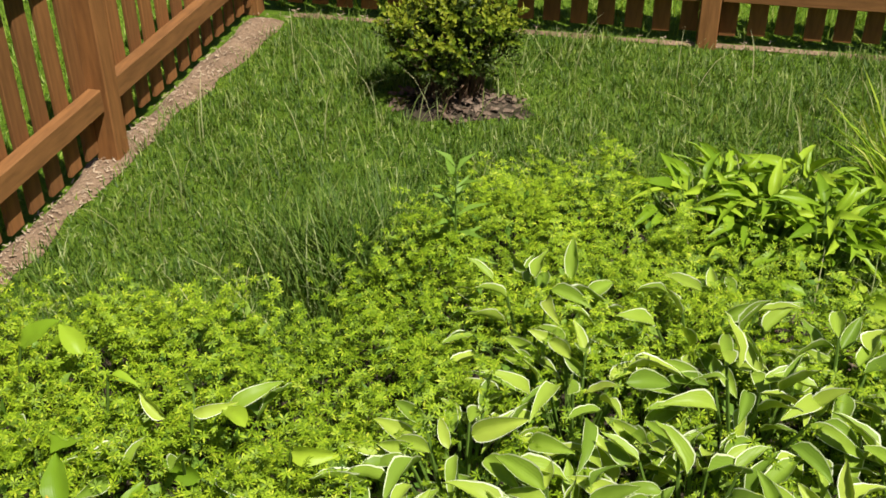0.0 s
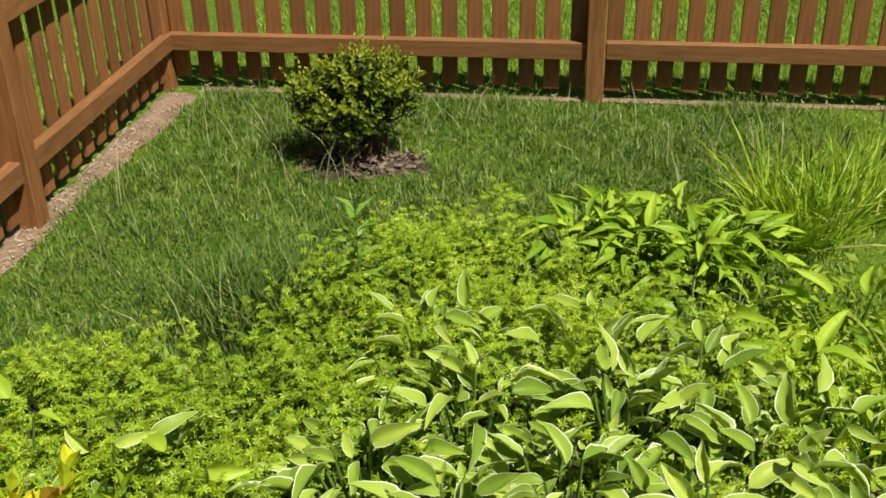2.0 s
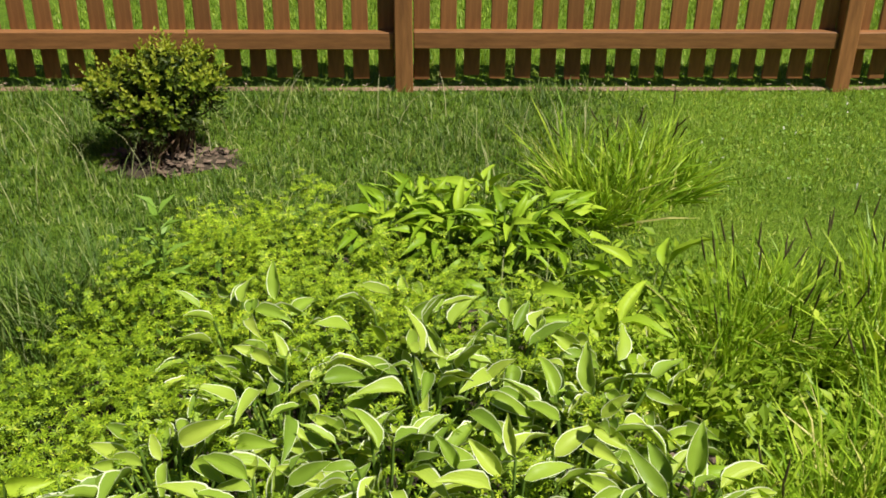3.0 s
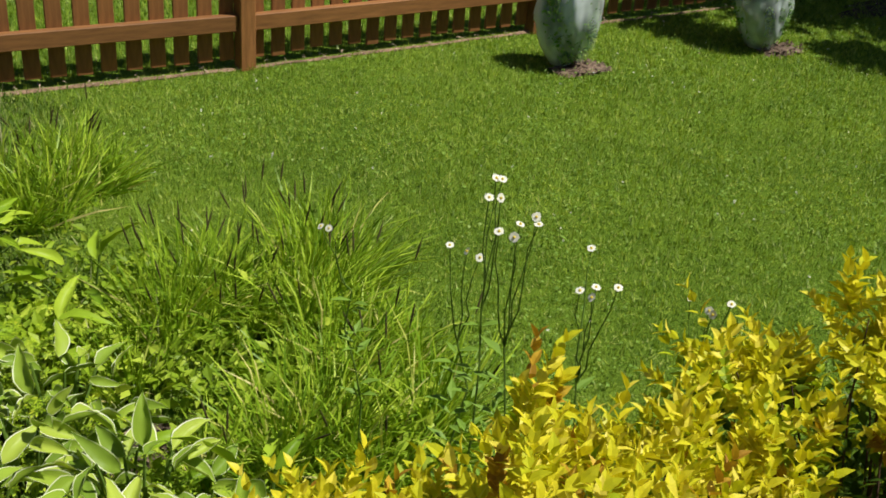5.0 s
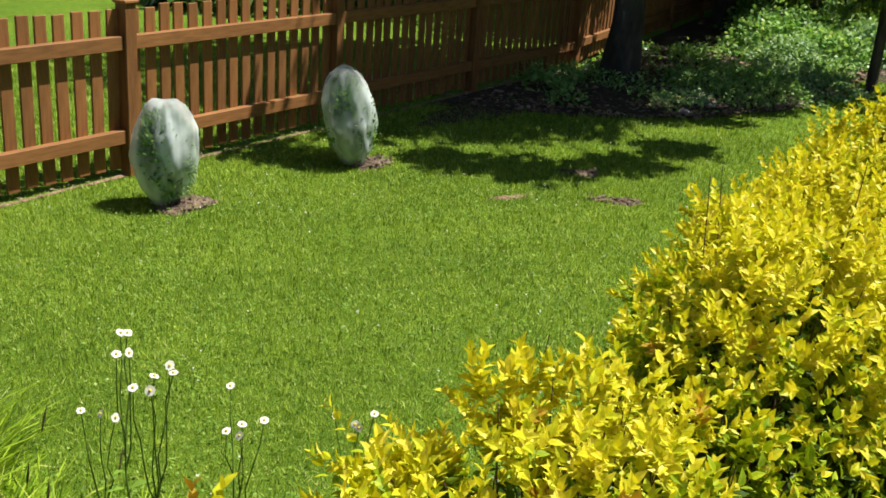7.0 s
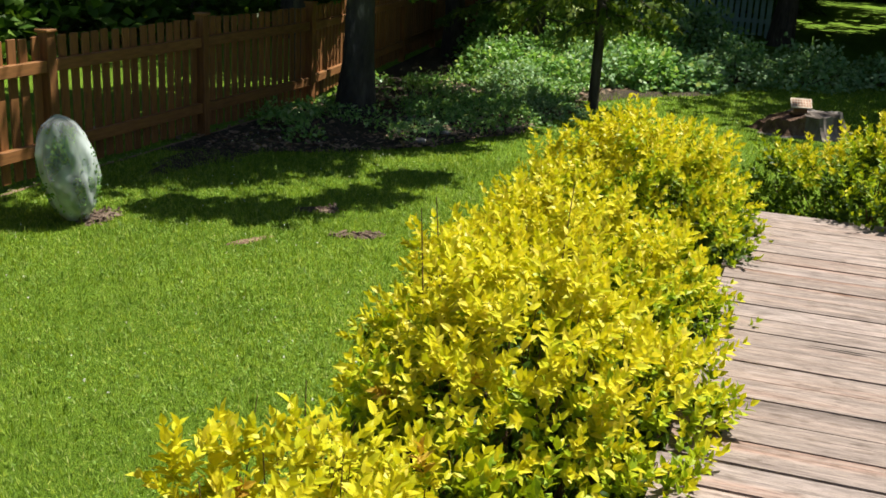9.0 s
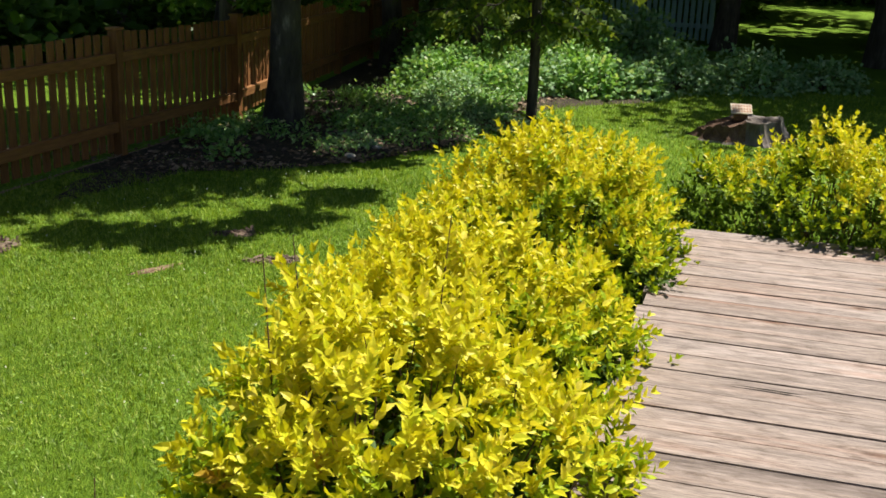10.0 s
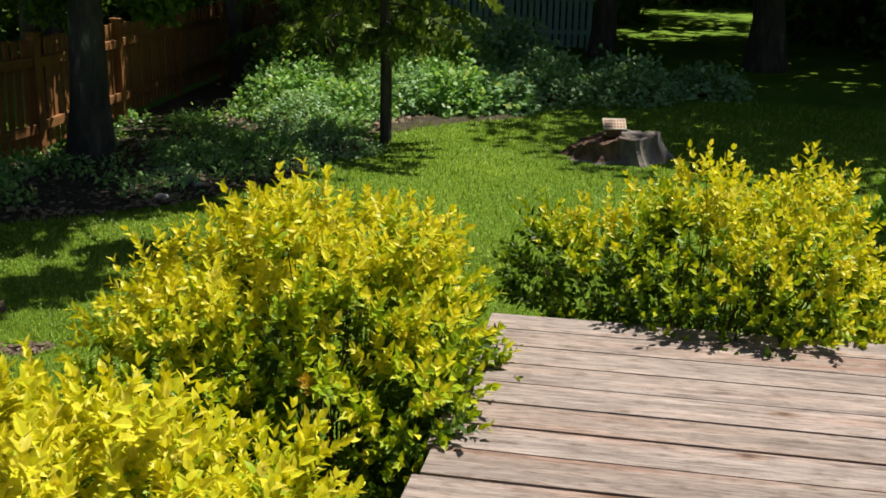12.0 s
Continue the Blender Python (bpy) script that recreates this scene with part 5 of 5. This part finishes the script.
def spruce(at, high, girth, low, reach, label, seed, boughs=60, skirt=9.0):
    """A conifer with drooping boughs hung with needle sprays."""
    rng = np.random.default_rng(seed)
    ob = thing("spruce_tree", at, label, "tree", "spruces")
    part("trunk", raw("trunk", *tube(curve((0, 0, -.1), (0, 0, high), 0, 9, rng, .012), np.linspace(girth * 1.15, .012, 9), 10), BARK, smooth=True), ob)
    pos, d, up, wood = [], [], [], []
    for k in range(boughs):
        f = (k + rng.uniform(0, 1)) / boughs
        z = low + (high - low) * f
        a, L = k * 2.4 + rng.uniform(-.4, .4), reach * (1 - f) ** .8 * rng.uniform(.7, 1.1) * min(1, .35 + skirt * f) + .12
        e = np.array([math.cos(a) * L, math.sin(a) * L, z - .28 * L])
        c = curve((0, 0, z), e, .06 * L, 8, rng, .01)
        wood.append(tube(c, np.linspace(.014, .003, 8), 4))
        n = int(62 * L / reach) + 12
        t = rng.uniform(.2, 1, n)
        p = np.stack([np.interp(t, np.linspace(0, 1, 8), c[:, i]) for i in range(3)], -1)
        pos.append(p)
        d.append(np.stack([math.cos(a) * .5 + rng.normal(0, .5, n), math.sin(a) * .5 + rng.normal(0, .5, n), -.9 + rng.normal(0, .4, n)], -1))
    pos, d = np.concatenate(pos), np.concatenate(d)
    NEED = ([(-.02, 0, 0), (.02, 0, 0), (-.2, .3, .02), (-.02, .35, 0), (.2, .3, .02), (.02, .35, 0), (-.17, .6, .02), (.17, .6, .02), (0, .55, 0), (0, 1, 0)],
            [(0, 3, 2), (1, 4, 5), (0, 1, 8), (3, 8, 6), (5, 7, 8), (3, 5, 9)])
    part("needles", raw("needles", *scatter(*NEED, pos, axes(d, rng.normal(0, 1, pos.shape)), rng.uniform(.16, .34, len(pos))), NEEDLE), ob)
    part("branchwork", raw("branchwork", *joined(wood), BARK), ob)
    return ob


spruce((12.5, 2.62, 0), 7.0, .055, .95, 1.65, "slim spruce with a bare lower trunk at the bed edge", 121, 115, 2.6)
spruce((15.6, 4.3, 0), 6.2, .1, .6, 1.5, "spruce with long drooping lit boughs behind the flower bed", 122, 90)
spruce((11.6, 5.9, 0), 6.0, .1, 1.7, 1.3, "dark spruce with hanging boughs over the fence", 123, 70)


# ---- shaded flower bed ----
def shrub(at, wide, high, leaves, size, mat, label, seed, name="garden_shrub", shape=OVAL, category="shrub", group="flower bed shrubs"):
    rng = np.random.default_rng(seed)
    ob = thing(name, at, label, category, group)
    u = unit(rng.normal(0, 1, (leaves, 3)))
    u[:, 2] = np.abs(u[:, 2])
    r = (1 + .25 * lumps(u[:, 0] * 3, u[:, 1] * 3 + u[:, 2] * 2, 2.0, seed)) * rng.uniform(.45, 1, leaves) ** .5
    pos = u * r[:, None] * (wide, wide, high)
    pos[:, 2] = np.maximum(pos[:, 2], .03)
    part("foliage", raw("foliage", *scatter(*shape, pos, axes(u + rng.normal(0, .6, u.shape) - (0, 0, .2), u + (0, 0, .6) + rng.normal(0, .3, u.shape)), rng.uniform(.7, 1.3, leaves) * size), mat), ob)
    stems = [tube(curve((0, 0, 0), p * .9, .03, 4), (.008, .006, .004, .002), 4) for p in pos[:14]]
    part("branchwork", raw("branchwork", *joined(stems), TWIG), ob)
    return ob


BEDS = [(13.9, 4.3, .6, .6, 900, .1, 0), (13.2, 3.8, .5, .42, 800, .08, 1), (13.9, 3.5, .55, .5, 800, .11, 0), (14.3, 4.3, .7, .7, 900, .12, 0),
        (14.6, 3.2, .6, .6, 800, .12, 1), (14.8, 2.5, .55, .55, 800, .14, 0), (15.2, 2.0, .5, .5, 700, .14, 1), (15.5, 2.8, .7, .75, 900, .12, 0), (15.9, 1.5, .55, .8, 900, .1, 1), (15.3, 3.7, .8, .8, 900, .12, 0),
        (11.6, 3.6, .45, .22, 700, .06, 0), (12.2, 3.4, .5, .24, 700, .06, 1), (11.2, 3.2, .5, .16, 600, .05, 0), (11.9, 2.9, .45, .16, 600, .05, 1), (10.9, 3.9, .4, .2, 500, .06, 0), (12.8, 3.3, .4, .25, 500, .07, 0), (10.2, 3.75, .3, .1, 300, .05, 1),
        (16.5, .6, .7, .7, 800, .12, 1), (16.9, 3.2, .9, 1.1, 900, .14, 0), (17.4, -.4, .6, .5, 600, .12, 1), (16.2, 4.9, .9, 1.1, 900, .13, 0), (17.6, 4.8, 1.0, 1.4, 1000, .15, 0), (18.6, 2.6, .9, 1.1, 800, .16, 1)]
for k, (sx, sy, w, h, n, s, m) in enumerate(BEDS):
    shrub((sx, sy, 0), w, h * .82, round(n * 2.2), s * .56, (BED_LEAF, BED_BLUE)[m], ("leafy bright green garden plant in the flower bed", "leafy grey-green garden plant in the flower bed")[m], 140 + k)
for k, (sx, sy) in enumerate([(9.4, 4.9), (10.0, 5.0), (11.3, 5.1), (11.8, 5.3), (12.6, 5.4), (9.0, 4.4)]):
    shrub((sx, sy, 0), .2, .16, 150, .05, BED_LEAF, "small leafy plant at the foot of the shaded fence", 170 + k, group="plants by the fence")
shrub((7.35, -1.42, 0), .42, .86, 1500, .13, WEED, "dark green leafy perennial past the golden bush", 180, "perennial", LEAF, "plant", "")
fx = np.linspace(7.95, 17, 40)
fy = far_bed(fx)
V = [(a, b + .05 * math.sin(a * 7), .008) for a, b in zip(fx, fy)] + [(a, np.interp(a, (7.9, 10.79, 17), (5.2, 5.3, 6.5)), .008) for a in fx]
tagged(new("bed_soil", raw("bed_soil", V, [(i, i + 1, 41 + i, 40 + i) for i in range(39)], SOIL)), "dark soil and leaf litter of the shaded bed", "soil", kind="structure")
rng = np.random.default_rng(88)
n = 2600
x = rng.uniform(8.2, 15, n)
y = far_bed(x) + rng.uniform(0, 1, n) ** 1.4 * 2.0 - .05
LITTER = surface("fallen_leaves", [(0.3, (0.16, 0.1, 0.06)), (0.6, (0.3, 0.21, 0.14)), (0.8, (0.45, 0.36, 0.27))], 3, 0.9, 0.3)
tagged(new("fallen_leaves", raw("fallen_leaves", *scatter(*KITE, np.stack([x, y, rng.uniform(.015, .04, n)], -1), axes(rng.normal(0, 1, (n, 3)) * (1, 1, .2), rng.normal(0, .35, (n, 3)) + (0, 0, 1)), rng.uniform(.03, .08, n)), LITTER)), "dry brown fallen leaves on the shaded bed", "litter", kind="stuff")
n = 15000
x = rng.uniform(9.4, 14.5, n)
y = far_bed(x) + rng.uniform(0, 1, n) ** .8 * 2.2
ok = lumps(x, y, 2.6, 2.0) + .3 * rng.normal(size=n) > .15
x, y = x[ok], y[ok]
n = len(x)
tagged(new("bed_cover", raw("bed_cover", *scatter(*LEAF, np.stack([x, y, rng.uniform(.02, .16, n)], -1), axes(rng.normal(0, 1, (n, 3)) + (0, 0, .3), rng.normal(0, .6, (n, 3)) + (0, 0, 1)), rng.uniform(.03, .075, n)), BED_LEAF)), "low leafy green ground cover in the shaded bed", "ground cover", kind="stuff")
patch("leaf_litter", 10.0, 4.3, 1.5, .75, .03, SOIL, "dark leaf litter under the shade tree", "soil", turn=-12, seed=21, chips=300)
patch("leaf_litter", 11.4, 4.0, 1.2, .7, .03, SOIL, "dark leaf litter in the flower bed", "soil", turn=-20, seed=22, chips=260)
patch("leaf_litter", 14.2, 3.4, 2.1, 1.3, .03, SOIL, "dark soil of the far flower bed", "soil", turn=-30, seed=23, chips=100)
patch("leaf_litter", 8.4, 4.75, 1.1, .35, .02, SOIL, "dark bare ground along the shaded fence", "soil", turn=3, seed=24, chips=200)
for k, (sx, sy, r) in enumerate([(7.0, -1.2, .1), (7.25, -1.05, .08), (9.6, 3.5, .06), (10.1, 3.45, .05)]):
    bm = bmesh.new()
    bmesh.ops.create_icosphere(bm, subdivisions=2, radius=r)
    for v in bm.verts:
        v.co *= 1 + .12 * noise.noise(v.co * 9 + Vector((k, k, k)))
        v.co.z *= .5
    me = bpy.data.meshes.new("stone")
    bm.to_mesh(me)
    bm.free()
    me.materials.append(STONE)
    st = new("stone", me)
    st.location = (sx, sy, r * .2)
    tagged(st, "small rounded grey stone lying on the ground", "stone", "loose stones")

# far painted fence in the shade
far = thing("slat_fence", (24, 5.2, 0), "distant pale teal picket fence in deep shade", "fence")
FAR_PICKET = box_mesh("slat", (0, -.045, .05), (.018, .045, 1.2), TEAL, .003)
for i in range(26):
    q = part("slat", FAR_PICKET, far)
    q.location = (0, -i * .13, 0)
for z in (.3, .95):
    part("rail", box_mesh("rail", (.02, -3.35, z), (.055, .05, z + .09), TEAL), far)
for i in range(3):
    part("post", box_mesh("post", (.02, -.04 - i * 1.63, -.1), (.11, .05 - i * 1.63, 1.25), TEAL), far)

# low growth that closes the view under the wood
for k, (sx, sy, w, h) in enumerate([(10.9, 10.9, 1.1, 1.4), (12.7, 10.7, 1.1, 1.3), (14.4, 10.9, 1.0, 1.4), (16.2, 10.7, 1.1, 1.5), (18.2, 10.4, 1.2, 1.6), (20.4, 9.8, 1.2, 1.7), 
                                    (29, 3.6, 1.4, 1.7), (26, 2.9, 1.0, 1.3), (33, 3.0, 1.4, 1.8), (37, 3.4, 1.5, 1.9), (28, -3.6, 1.1, 1.4), (32, -3.4, 1.4, 1.6), (36, -3.6, 1.4, 1.7), (25, -4.6, 1.0, 1.2), (30, -6.2, 1.5, 1.7), (45, 1.5, 2.2, 2.1), (46, -2.2, 2.2, 2.1), (41, -5.0, 1.8, 1.8), (40, 4.6, 1.8, 2.0)]):
    shrub((sx, sy, 0), w, h, 1000, .2 + .003 * sx, TREE_LEAF, "dense dark green shrub under the trees", 300 + k, group="wood undergrowth", shape=KITE)
